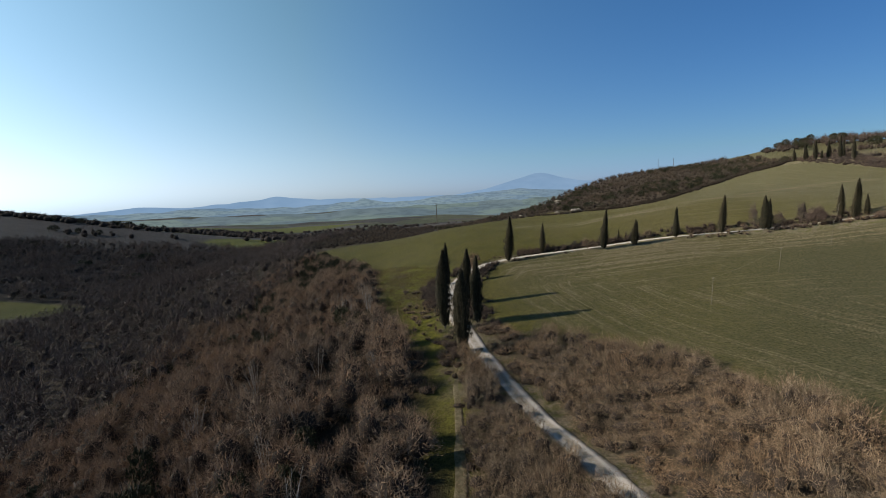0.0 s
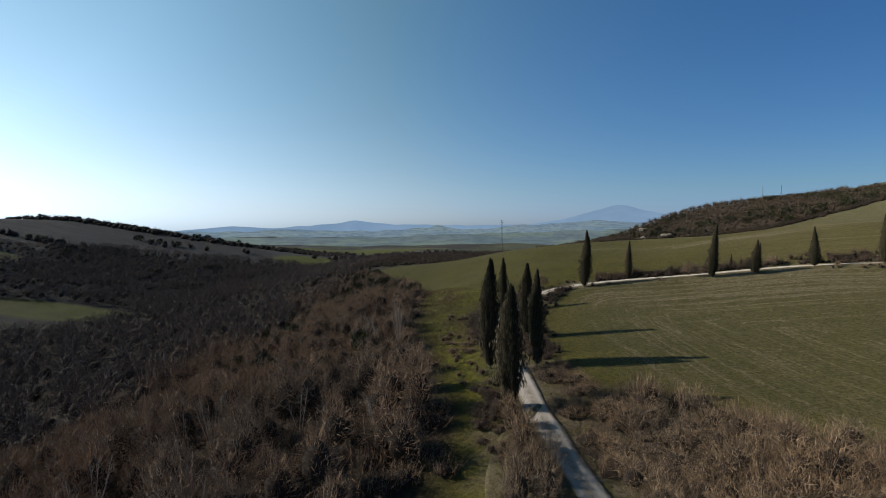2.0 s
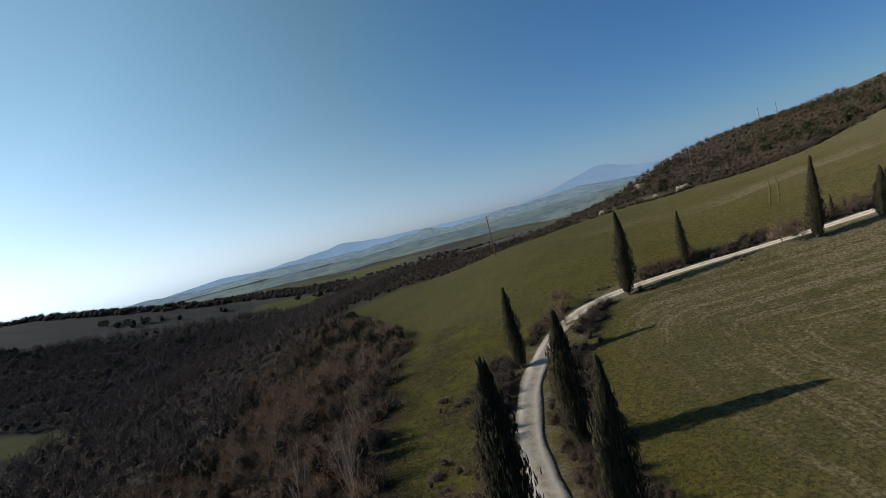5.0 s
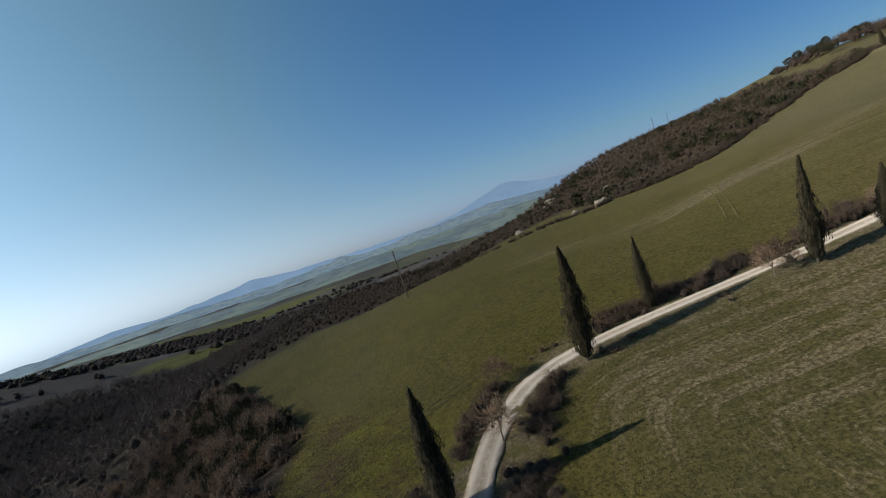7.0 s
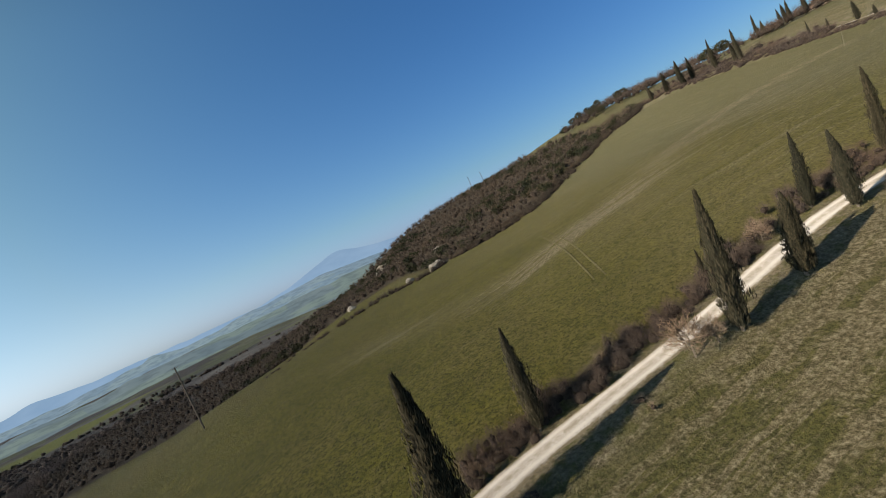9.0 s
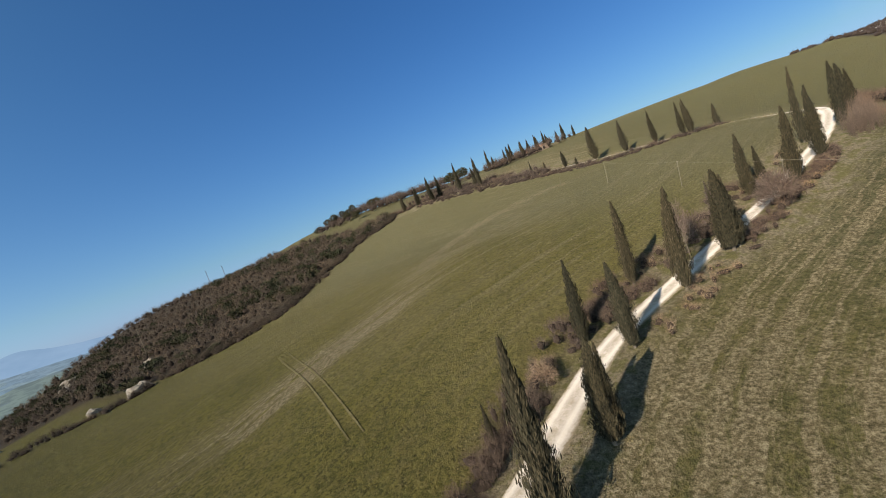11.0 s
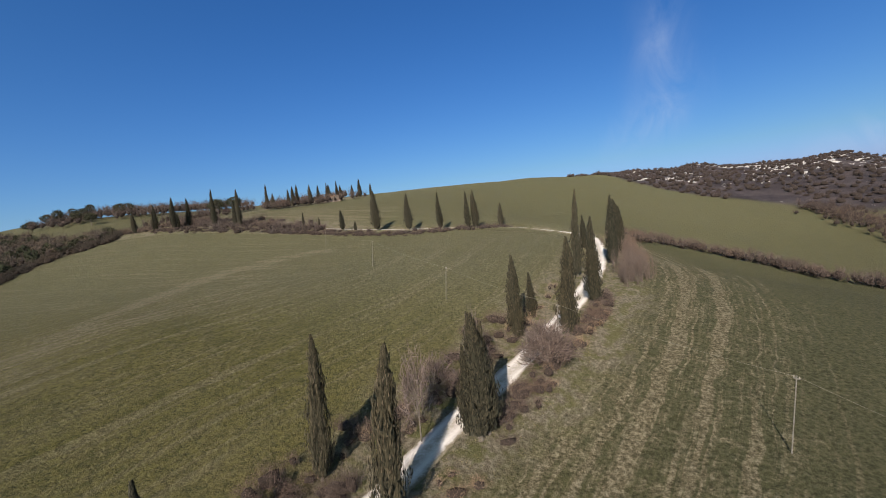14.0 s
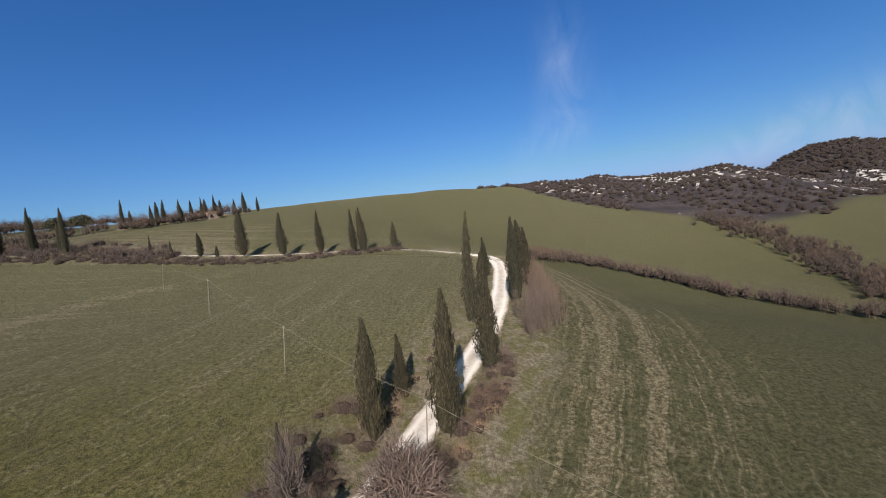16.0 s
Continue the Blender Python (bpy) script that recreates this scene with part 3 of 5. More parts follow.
floats(me, "bracken", rough_strip * (0.35 + 0.65 * smooth(3, 8, gx - west_edge(gy))) * smooth(0.15, 0.5, value_noise(gx, gy, 7, 64)))
_, signed, run = lane_frame(gx, gy)
in_field = smooth(0, 12, gx - 14) * smooth(0, 10, gy - brush_edge(gx))
below = np.where(gx < 193, gy < np.interp(gx, HILL_LANE[:, 0], HILL_LANE[:, 1]), gx < np.interp(gy, [40, 62, 74, 88, 101, 126, 139, 147], [160, 190, 206, 222, 238, 246, 225, 195]))
beside = smooth(4, 8, abs(signed)) * (1 - smooth(17, 32, abs(signed)))
south = 0.29 - 0.20 * smooth(66, 96, gx) + (0.34 + 0.12 * smooth(78, 100, gx)) * beside * smooth(34, 62, gx) + bump_at(gx, gy, 29, 161, 9, 5, 0.5) + bump_at(gx, gy, 50, 150, 20, 9, 0.25) + bump_at(gx, gy, 36, 138, 22, 20, 0.14) + bump_at(gx, gy, 62, 163.5, 13, 4.5, 0.55) + bump_at(gx, gy, 80, 157, 20, 9, 0.22)
north = 0.05 + 0.20 * smooth(60, 120, gx) + bump_at(gx, gy, 128, 212, 18, 7, 0.30) + bump_at(gx, gy, 66, 212, 16, 6, 0.34) + bump_at(gx, gy, 161, 222, 14, 5, 0.2) + bump_at(gx, gy, 115, 190, 25, 8, 0.14)
brown = np.interp(gx, [20, 40, 60, 82, 100, 120], [236, 224, 213, 210.5, 214, 222])
brown = np.exp(-(((gy - brown) / 6.5) ** 2)) * smooth(18, 40, gx) * (1 - smooth(100, 125, gx))
band = np.interp(gx, [115, 124, 137, 150, 161, 172, 180], [222, 225.5, 229, 230, 224.5, 214, 205])
north = north + 0.9 * np.exp(-((gy - band) / 2.6) ** 2) * smooth(105, 118, gx) * (1 - smooth(176, 186, gx)) + bump_at(gx, gy, 122, 217, 9, 3, 0.3) + bump_at(gx, gy, 76, 212, 14, 4, 0.35) + 0.22 * brown
floats(me, "straw", np.clip(in_field * np.where(below, south, north + 0.40 * smooth(196, 204, gx) * smooth(205, 225, gy)) * (1 - 0.6 * smooth(225, 260, gx)), 0, 1.0))
floats(me, "lush", smooth(0, 2, gx - west_edge(gy)) * (1 - smooth(3, 9, gx)) * smooth(60, 90, gy) * (1 - smooth(-3, 3, gy - strip_end(gx))) * (0.55 + 0.45 * value_noise(gx, gy, 8, 63)))
floats(me, "sparse", 0.85 * brown * (0.4 + 0.6 * value_noise(gx, gy, 6, 66)) + np.where(below, smooth(12, 50, gx), smooth(40, 95, gx)) * (0.25 + 0.75 * value_noise(gx, gy, 22, 62)) * (1 - 0.35 * smooth(205, 230, gx)) * np.where(below, 0.34, 0.6))
floats(me, "crop", np.where(below, 0.46 * in_field + 0.45 * smooth(68, 98, gx - 0.6 * (gy - 140)), 0.6 * smooth(205, 235, gx)))
floats(me, "pale", np.where(below, 0, 0.80 * smooth(100, 150, gx) * (1 - 0.45 * smooth(205, 235, gx))))
floats(me, "across", signed)
floats(me, "along", run)
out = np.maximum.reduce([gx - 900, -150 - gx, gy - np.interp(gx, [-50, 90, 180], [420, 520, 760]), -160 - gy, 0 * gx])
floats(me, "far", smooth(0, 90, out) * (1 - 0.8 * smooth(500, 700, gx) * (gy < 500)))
floats(me, "tilled", smooth(-4, 4, gy - TILL_EDGE(gx) + 14 * (value_noise(gx, gy, 30, 92) - 0.5)) * (1 - smooth(590, 610, gy + 20 * value_noise(gx, gy, 60, 93))) * (1 - smooth(-262, -246, gx)))
meadow = smooth(1.15, 0.85, np.hypot((gx + 214) / 42, (gy - 250) / 14)) + smooth(1.1, 0.9, np.hypot((gx + 372) / 30, (gy - 352) / 18)) + smooth(1.1, 0.9, np.hypot((gx + 205) / 46, (gy - 552) / 34))
strips = smooth(1120, 1140, gy) * (1 - smooth(1390, 1420, gy)) * smooth(-760, -700, gx) * (1 - smooth(-330, -250, gx - 0.4 * (gy - 1200)))
crest = smooth(612, 630, gy + 20 * value_noise(gx, gy, 60, 93)) * (1 - smooth(760, 800, gy)) * (1 - smooth(-300, -240, gx)) * smooth(-900, -800, gx)
floats(me, "pasture", np.clip(meadow + strips * smooth(0.25, 0.4, value_noise(gx, gy, 150, 94)) + crest, 0, 1))
floats(me, "marl", smooth(0, 14, gx - np.interp(gy, MARL_Y, MARL_X)))
spin, reach = np.degrees(np.arctan2(gx - 81, gy - 150)), np.hypot(gx - 81, gy - 150)
floats(me, "chalk", 0.52 * (1 - smooth(760, 860, reach)) + 0.50 * smooth(560, 660, reach) * smooth(94, 98, spin) * (1 - smooth(104, 109, spin)) * (1 - smooth(770, 900, reach)) + 0.34 * np.exp(-(((spin - 112.5) / 5.5) ** 2) - ((reach - 560) / 110) ** 2) - 0.3 * (1 - smooth(330, 420, reach)) - 0.5 * smooth(780, 860, reach))
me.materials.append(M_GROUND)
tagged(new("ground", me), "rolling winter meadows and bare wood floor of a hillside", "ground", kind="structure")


def ribbon(name, line, heights, half, lift):
    t = np.gradient(line, axis=0)
    t /= np.linalg.norm(t, axis=1)[:, None]
    side = np.stack([-t[:, 1], t[:, 0]], 1)
    n = len(line)
    s = np.arange(n)
    cols, across = [], []
    for u in (-1.12, -1.0, -0.5, 0.0, 0.5, 1.0, 1.12):
        wob = (0.55 * (value_noise(s * 1.5, s * 0 + np.sign(u) * 40, 9, 5) - 0.5) + 0.5 * (value_noise(s * 1.5, s * 0 + np.sign(u) * 40, 3, 6) - 0.5)) * (abs(u) > 0.9)
        p = line + side * ((half + wob) * u)[:, None]
        z = heights + lift - 0.05 * abs(u) - (0.30 if abs(u) > 1.05 else 0) - 0.04 * (abs(abs(u) - 0.5) < 0.1)
        cols.append(np.column_stack([p, z]))
        across.append(np.full(n, 1 - abs(u) / 1.12))
    v = np.stack(cols, 1).reshape(-1, 3)
    m = len(cols)
    i = (np.arange(n - 1)[:, None] * m + np.arange(m - 1)[None]).ravel()
    me = raw_mesh(name, v, np.stack([i, i + m, i + m + 1, i + 1], 1)[:, ::-1])
    floats(me, "across", np.stack(across, 1).ravel())
    return me


me = ribbon("road", ROAD_LINE, ROAD_Z, 1.54, 0.03)
me.materials.append(M_ROAD)
tagged(new("road", me), "white gravel lane climbing the hillside in bends", "road", kind="structure")


TURNOUT = dense_line(((8.6, 101), (7.2, 98), (5.2, 94), (3.7, 91), (3.6, 83), (3.6, 75), (3.3, 65), (2.8, 50), (2.5, 30), (2.0, 0)))
me = ribbon("dirt_track", TURNOUT, ground_height(TURNOUT[:, 0], TURNOUT[:, 1]), 0.62, 0.16)
me.materials.append(M_DIRT)
tagged(new("dirt_track", me), "trodden dirt track turning off the gravel lane", "track", kind="structure")


def wheel_tracks(points):
    """Two narrow ruts a tractor's width apart, pressed into the meadow."""
    line = dense_line(points, 0.8)
    t = np.gradient(line, axis=0)
    t /= np.linalg.norm(t, axis=1)[:, None]
    out = np.stack([-t[:, 1], t[:, 0]], 1)
    for off in (-0.8, 0.8):
        cols = []
        for u in (-0.11, 0.11):
            w = u * (0.6 + 0.8 * value_noise(line[:, 0], line[:, 1] + off, 1.7, 61))
            p = line + out * (off + w)[:, None]
            cols.append(np.column_stack([p, ground_height(p[:, 0], p[:, 1]) + 0.10]))
        v = np.stack(cols, 1).reshape(-1, 3)
        i = np.arange(len(line) - 1) * 2
        me = raw_mesh("wheel_track", v, np.stack([i, i + 1, i + 3, i + 2], 1))
        me.materials.append(M_SOIL)
        tagged(new("wheel_track", me), "dark tractor wheel rut pressed into the meadow", "track", kind="structure")


for points in (((13, 183), (9.9, 181.5), (5, 179.5), (1.8, 177.8), (-4, 173.5)), ((76, 226), (72.8, 219.7), (66.5, 206), (58.3, 191.1))):
    wheel_tracks(points)


# ---- things ----
def part(name, me, mat, parent, label=""):
    ob = new(name, me)
    ob.data.materials.append(mat)
    ob.parent = parent
    return tagged(ob, label) if label else ob


def from_bmesh(name, bm):
    me = bpy.data.meshes.new(name)
    bm.to_mesh(me)
    bm.free()
    return me


def cypress_meshes(seed, slim, tufts=3000, spire=0.0):
    """A crown one metre high and about one metre wide at scale 1: an inner core and upright ragged sprays in vertical ribs, and a trunk."""
    r = np.random.default_rng(seed)
    rings, seg = 16, 12
    zz = np.linspace(0.06, 0.95, rings)
    phase = r.uniform(0, 6.28, 8)

    def radius(z):
        up = np.clip((z - 0.02) / 0.98, 0, 1)
        return 0.5 * np.minimum(1, 0.30 + 0.70 * (up / 0.24)) * np.minimum(1, np.maximum(up - 0.025, 0) / 0.02) * np.clip(1 - up ** (1.25 * slim), 0, 1) ** 0.92

    def lump(z, a):
        ribs = 0.15 * np.sin(7 * a + phase[0] + 2.5 * z) + 0.11 * np.sin(11 * a + phase[1] - 3 * z)
        return 1 + ribs + 0.10 * np.sin(2 * a + phase[2] + 9 * z) + 0.08 * np.sin(3 * a + phase[3] - 21 * z) + 0.06 * np.sin(phase[4] + 37 * z + a)

    def sway(z):
        return 0.07 * np.sin(4 * z + phase[5]) * z, 0.07 * np.sin(5 * z + phase[6]) * z

    def build(count, scale, shift):
        a = np.arange(seg) / seg * 2 * np.pi
        gz, ga = np.meshgrid(zz, a, indexing="ij")
        rad = radius(gz) * 0.66 * lump(gz, ga)
        sx, sy = sway(gz)
        v = np.stack([rad * np.cos(ga) + sx, rad * np.sin(ga) + sy, gz], -1).reshape(-1, 3)
        i = np.arange(rings - 1)[:, None] * seg + np.arange(seg)[None]
        j = np.arange(rings - 1)[:, None] * seg + (np.arange(seg)[None] + 1) % seg
        quads = np.stack([i, j, j + seg, i + seg], -1).reshape(-1, 4)
        tris = np.concatenate([quads[:, [0, 1, 2]], quads[:, [0, 2, 3]]])
        z = r.beta(1.1, 1.25, count) * 0.96 + 0.02
        an = r.uniform(0, 2 * np.pi, count)
        rr = radius(z) * lump(z, an) * (0.62 + 0.46 * r.uniform(0, 1, count) ** 0.7)
        around = np.floor((an / 6.2832 + 0.37 * np.floor(z * 19)) * 7).astype(int) % 7
        bough = r.uniform(0.76, 1.20, (21, 7))[np.clip((z * 19).astype(int), 0, 20), around]
        rr = rr * bough
        stray = r.uniform(size=count) < 0.09
        rr = np.where(stray, rr * r.uniform(1.0, 1.22, count), rr)
        sx, sy = sway(z)
        base = np.stack([rr * np.cos(an) + sx, rr * np.sin(an) + sy, z], 1)
        out = np.stack([np.cos(an), np.sin(an), 0 * an], 1)
        tang = np.stack([-np.sin(an), np.cos(an), 0 * an], 1)
        ln = r.uniform(0.011, 0.034, count)[:, None]
        wd = r.uniform(0.028, 0.070, count)[:, None]
        tip = base + out * wd * r.uniform(-0.3, 0.9, (count, 1)) + np.array([0, 0, 1]) * ln + tang * wd * r.uniform(-0.8, 0.8, (count, 1))
        low = base - np.array([0, 0, 1]) * ln * 0.6
        tv = np.stack([low + tang * wd * 0.55, low - tang * wd * 0.55, tip, base + out * wd * 0.5 - np.array([0, 0, 1]) * ln * 0.1], 1).reshape(-1, 3)
        o = len(v) + np.arange(count)[:, None] * 4
        tt = np.concatenate([o + [0, 3, 2], o + [3, 1, 2]])
        return np.concatenate([v, tv]) * scale + shift, np.concatenate([tris, tt])

    v, f = build(tufts, np.ones(3), np.zeros(3))
    if spire:
        v2, f2 = build(tufts // 2, np.array([0.6, 0.6, spire]), np.array([0.24, 0.1, 0.02]))
        v, f = np.concatenate([v, v2]), np.concatenate([f, f2 + len(v)])
    crown = raw_mesh("crown", v, f, shade=False)
    crown.materials.append(M_CYPRESS)
    bm = bmesh.new()
    bmesh.ops.create_cone(bm, segments=7, radius1=0.075, radius2=0.05, depth=0.2, matrix=Matrix.Translation((0, 0, 0.07)))
    trunk = from_bmesh("trunk", bm)
    trunk.materials.append(M_BARK)
    return crown, trunk


CYPRESSES = [cypress_meshes(s, k, 3300, q) for s, k, q in ((1, 1.25, 0), (2, 0.95, 0), (3, 1.05, 0.74), (4, 1.5, 0), (5, 0.9, 0), (6, 1.1, 0.9), (7, 1.35, 0))]
COLUMNS = [cypress_meshes(s, k, 4200, q) for s, k, q in ((8, 2.6, 0), (9, 2.0, 0), (10, 2.3, 0.8))]


def cypress(x, y, height, width, variant, group, label="tall dark green columnar cypress beside the gravel lane", lean=(0, 0)):
    root = new("cypress_tree")
    crown, trunk = (COLUMNS if y < 150 and x < 12 else CYPRESSES)[variant % (3 if y < 150 and x < 12 else len(CYPRESSES))]
    for nm, me in (("crown", crown), ("trunk", trunk)):
        ob = new(nm, me)
        ob.parent = root
    z = float(ground_height([x], [y])[0])
    root.matrix_world = pose(x, y, z - 0.1, lean[0], lean[1]) @ pose(0, 0, 0, 0, 0, (x * 37 + y * 91) % 360) @ Matrix.Diagonal((width * 0.92, width * 0.92, height, 1))
    return tagged(root, label, "cypress", group)


# x, y, height, width, and the lean to the south and east in degrees
LOWER_ROW = ((5.2, 100.0, 15.0, 3.4), (2.2, 113.2, 16.4, 3.2), (9.0, 114.8, 14.6, 2.4), (7.9, 130.8, 14.0, 3.0), (3.2, 156.7, 12.4, 3.1),
             (23.2, 171.2, 14.7, 3.5, 0, 3), (35.3, 177.9, 10.2, 2.2, 0, 3), (52.4, 168.6, 13.2, 2.9, 0, 6), (61.8, 168.0, 8.2, 2.8, 0, 4), (60.5, 177.5, 4.2, 0.9),
             (78.1, 175.4, 9.6, 2.2, 2, 3), (75.6, 169.5, 9.0, 2.4), (92.5, 173.4, 11.3, 2.0, 3, 1), (88.3, 166.5, 12.1, 2.5, 4, 1), (98.8, 162.4, 10.6, 3.6, 2, 1),
             (99.7, 161.8, 9.6, 2.4, 2, 1), (113.0, 165.4, 6.3, 1.5))
BEND_ROW = ((120.3, 160.9, 10.6, 2.4), (127, 159.5, 6.3, 1.7), (119.8, 155.0, 12.0, 3.0, 4, 1), (130.2, 151.2, 12.0, 3.0, 2, 0), (145, 152.9, 14.6, 2.4, 3, 0), (152, 146.5, 12.4, 2.6, 2, 0),
            (163, 144.6, 11.0, 2.9), (172, 143.0, 9.6, 2.2), (178, 150.3, 8.0, 2.2))
UPPER_ROW = ((205.0, 171.9, 7.4, 2.4), (196.8, 177.8, 10.8, 2.6), (196.6, 180.0, 10.4, 2.2), (197.0, 188.0, 10.5, 2.5), (196.8, 197.1, 10.6, 2.9), (198.2, 207.4, 11.6, 3.3),
             (198.6, 218.4, 6.2, 1.9), (199.0, 214.5, 3.0, 1.2), (199, 226, 4.0, 1.0), (199.5, 231.5, 5.4, 1.0), (202.5, 265, 12.6, 2.5), (206.5, 268, 10.4, 2.3), (200.6, 279, 10.6, 2.5),
             (207.5, 279, 10.4, 2.3), (201.6, 287.5, 9.0, 2.5), (206.8, 283, 5.6, 1.6), (201.4, 296, 8.0, 2.4), (203.4, 258, 8.6, 2.3), (200.2, 254, 12.2, 2.3))
for row, group in ((LOWER_ROW, "cypresses along the lower lane"), (BEND_ROW, "cypresses at the upper bend"), (UPPER_ROW, "cypresses along the upper lane")):
    for n, (x, y, h, w, *lean) in enumerate(row):
        label = "young slender cypress sapling beside the gravel lane" if h < 5 else "tall dark green columnar cypress beside the gravel lane"
        if lean and max(lean) > 3:
            label = "tall dark green cypress leaning slightly over the gravel lane"
        cypress(x, y, h, w, n * 3 + len(group), group, label, lean or (0, 0))
for n in range(17):
    s = n / 16
    cypress(256 + 50 * s + rng.uniform(-2, 2), 276 - 24 * s + rng.uniform(-4, 4), rng.uniform(7, 12.5) * (1 - 0.25 * s), rng.uniform(1.8, 2.8), n, "cypresses by the farmhouse",
            "dark cypress in the row leading to a hilltop farmhouse")


# ---- bare woods and brush ----
def twig_clump(seed, stems, twigs, spread, thick):
    """A leafless bush or small tree one metre high: bare stems and a haze of fine twigs."""
    r = np.random.default_rng(seed)
    verts, tris = [], []

    def blade(a, b, w):
        d = b - a
        s = np.cross(d, r.normal(size=3))
        s *= w / (np.linalg.norm(s) + 1e-9)
        k = len(verts)
        verts.extend([a - s, a + s, b])
        tris.append((k, k + 1, k + 2))

    for _ in range(stems):
        an, tilt = r.uniform(0, 6.28), abs(r.normal(0.25, 0.28)) * spread
        d = np.array([np.cos(an) * np.sin(tilt), np.sin(an) * np.sin(tilt), np.cos(tilt)])
        root = np.array([r.normal(0, 0.06), r.normal(0, 0.06), -0.05])
        ln = r.uniform(0.6, 1.0)
        tip = root + d * ln
        blade(root, tip, thick)
        for _ in range(twigs):
            s = r.uniform(0.25, 1.0)
            p = root + d * ln * s
            e = d + r.normal(0, 0.75, 3)
            e[2] = abs(e[2]) * 0.8 + 0.25
            e /= np.linalg.norm(e)
            blade(p, p + e * r.uniform(0.12, 0.32), thick * r.uniform(0.5, 0.9))
    return np.array(verts), np.array(tris)


def scatter(name, mat, clumps, x, y, height, width, label, category, sink=0.0):
    """One stuff object: a clump on every spot, each turned and scaled by itself."""
    z = ground_height(x, y) - sink
    vs, fs, inner, base = [], [], [], 0
    pick = rng.integers(0, len(clumps), len(x))
    turn = rng.uniform(0, 2 * np.pi, len(x))
    for c, (cv, cf, *dark_core) in enumerate(clumps):
        k = np.where(pick == c)[0]
        if not len(k):
            continue
        ca, sa = np.cos(turn[k])[:, None], np.sin(turn[k])[:, None]
        w, h = width[k][:, None], height[k][:, None]
        v = np.stack([(cv[:, 0] * ca - cv[:, 1] * sa) * w + x[k][:, None], (cv[:, 0] * sa + cv[:, 1] * ca) * w + y[k][:, None], cv[:, 2] * h + z[k][:, None]], -1)
        vs.append(v.reshape(-1, 3))
        fs.append((cf[None] + (np.arange(len(k)) * len(cv))[:, None, None]).reshape(-1, 3) + base)
        inner.append(np.tile(dark_core[0] if dark_core else np.zeros(len(cf), bool), len(k)))
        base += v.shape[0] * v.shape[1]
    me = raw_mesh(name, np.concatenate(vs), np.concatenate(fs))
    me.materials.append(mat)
    me.materials.append(M_CORE_SHADE)
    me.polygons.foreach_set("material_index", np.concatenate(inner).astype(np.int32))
    return tagged(new(name, me), label, category, kind="stuff")


def spots(x0, x1, y0, y1, step, keep):
    gx, gy = np.meshgrid(np.arange(x0, x1, step), np.arange(y0, y1, step), indexing="ij")
    x, y = gx.ravel() + rng.uniform(-0.5, 0.5, gx.size) * step, gy.ravel() + rng.uniform(-0.5, 0.5, gx.size) * step
    k = keep(x, y)
    return x[k], y[k]


def by_line(points, count, half):
    line = dense_line(points, 0.5)
    k = rng.integers(0, len(line), count)
    return line[k, 0] + rng.normal(0, half, count), line[k, 1] + rng.normal(0, half, count)


def crown_clump(seed, blades, thick, squat=0.55, stems=5, core=0.0):
    """A leafless tree or bush one metre high: stems and a rounded crown of fine upright twigs."""
    r = np.random.default_rng(seed)
    d = r.normal(size=(blades, 3))
    d /= np.linalg.norm(d, axis=1)[:, None]
    d[:, 2] = abs(d[:, 2]) * 1.1 - 0.25
    rad = r.uniform(0.25, 1.0, (blades, 1)) ** 0.45
    lump = 1 + 0.22 * np.sin(3 * np.arctan2(d[:, 1], d[:, 0]) + r.uniform(0, 6))[:, None]
    tip = d * rad * lump * np.array([0.5, 0.5, squat]) + np.array([0, 0, 1 - squat * 0.95])
    heart = np.array([0, 0, 1 - squat * 1.15])
    inner = heart + (tip - heart) * r.uniform(0.58, 0.9, (blades, 1)) + r.normal(0, 0.05, (blades, 3))
    tip = tip + r.normal(0, 0.03, (blades, 3))
    if stems:
        an = np.arange(stems) * 2.4
        low = np.stack([0.04 * np.cos(an), 0.04 * np.sin(an), 0 * an - 0.05], 1)
        high = np.stack([0.22 * np.cos(an), 0.22 * np.sin(an), 0 * an + 0.72], 1) + r.normal(0, 0.06, (stems, 3))
        inner, tip = np.concatenate([inner, low]), np.concatenate([tip, high])
    side = np.cross(tip - inner, r.normal(size=tip.shape))
    side *= (thick * r.uniform(0.6, 1.3, (len(tip), 1))) / np.linalg.norm(side, axis=1)[:, None]
    v = np.stack([inner - side, inner + side, tip], 1).reshape(-1, 3)
    f = np.arange(len(v)).reshape(-1, 3)
    # an added lumpy ball, coloured dark as the crown's shaded inside
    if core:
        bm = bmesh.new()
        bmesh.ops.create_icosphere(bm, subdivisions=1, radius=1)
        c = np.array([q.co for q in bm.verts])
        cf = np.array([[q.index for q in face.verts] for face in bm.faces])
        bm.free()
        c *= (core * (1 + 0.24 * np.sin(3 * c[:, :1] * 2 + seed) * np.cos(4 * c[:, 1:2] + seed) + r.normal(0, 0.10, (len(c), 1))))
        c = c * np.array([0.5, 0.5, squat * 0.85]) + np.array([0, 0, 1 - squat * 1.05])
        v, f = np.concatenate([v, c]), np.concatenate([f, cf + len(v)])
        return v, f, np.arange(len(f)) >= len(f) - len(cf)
    return v, f, np.zeros(len(f), bool)


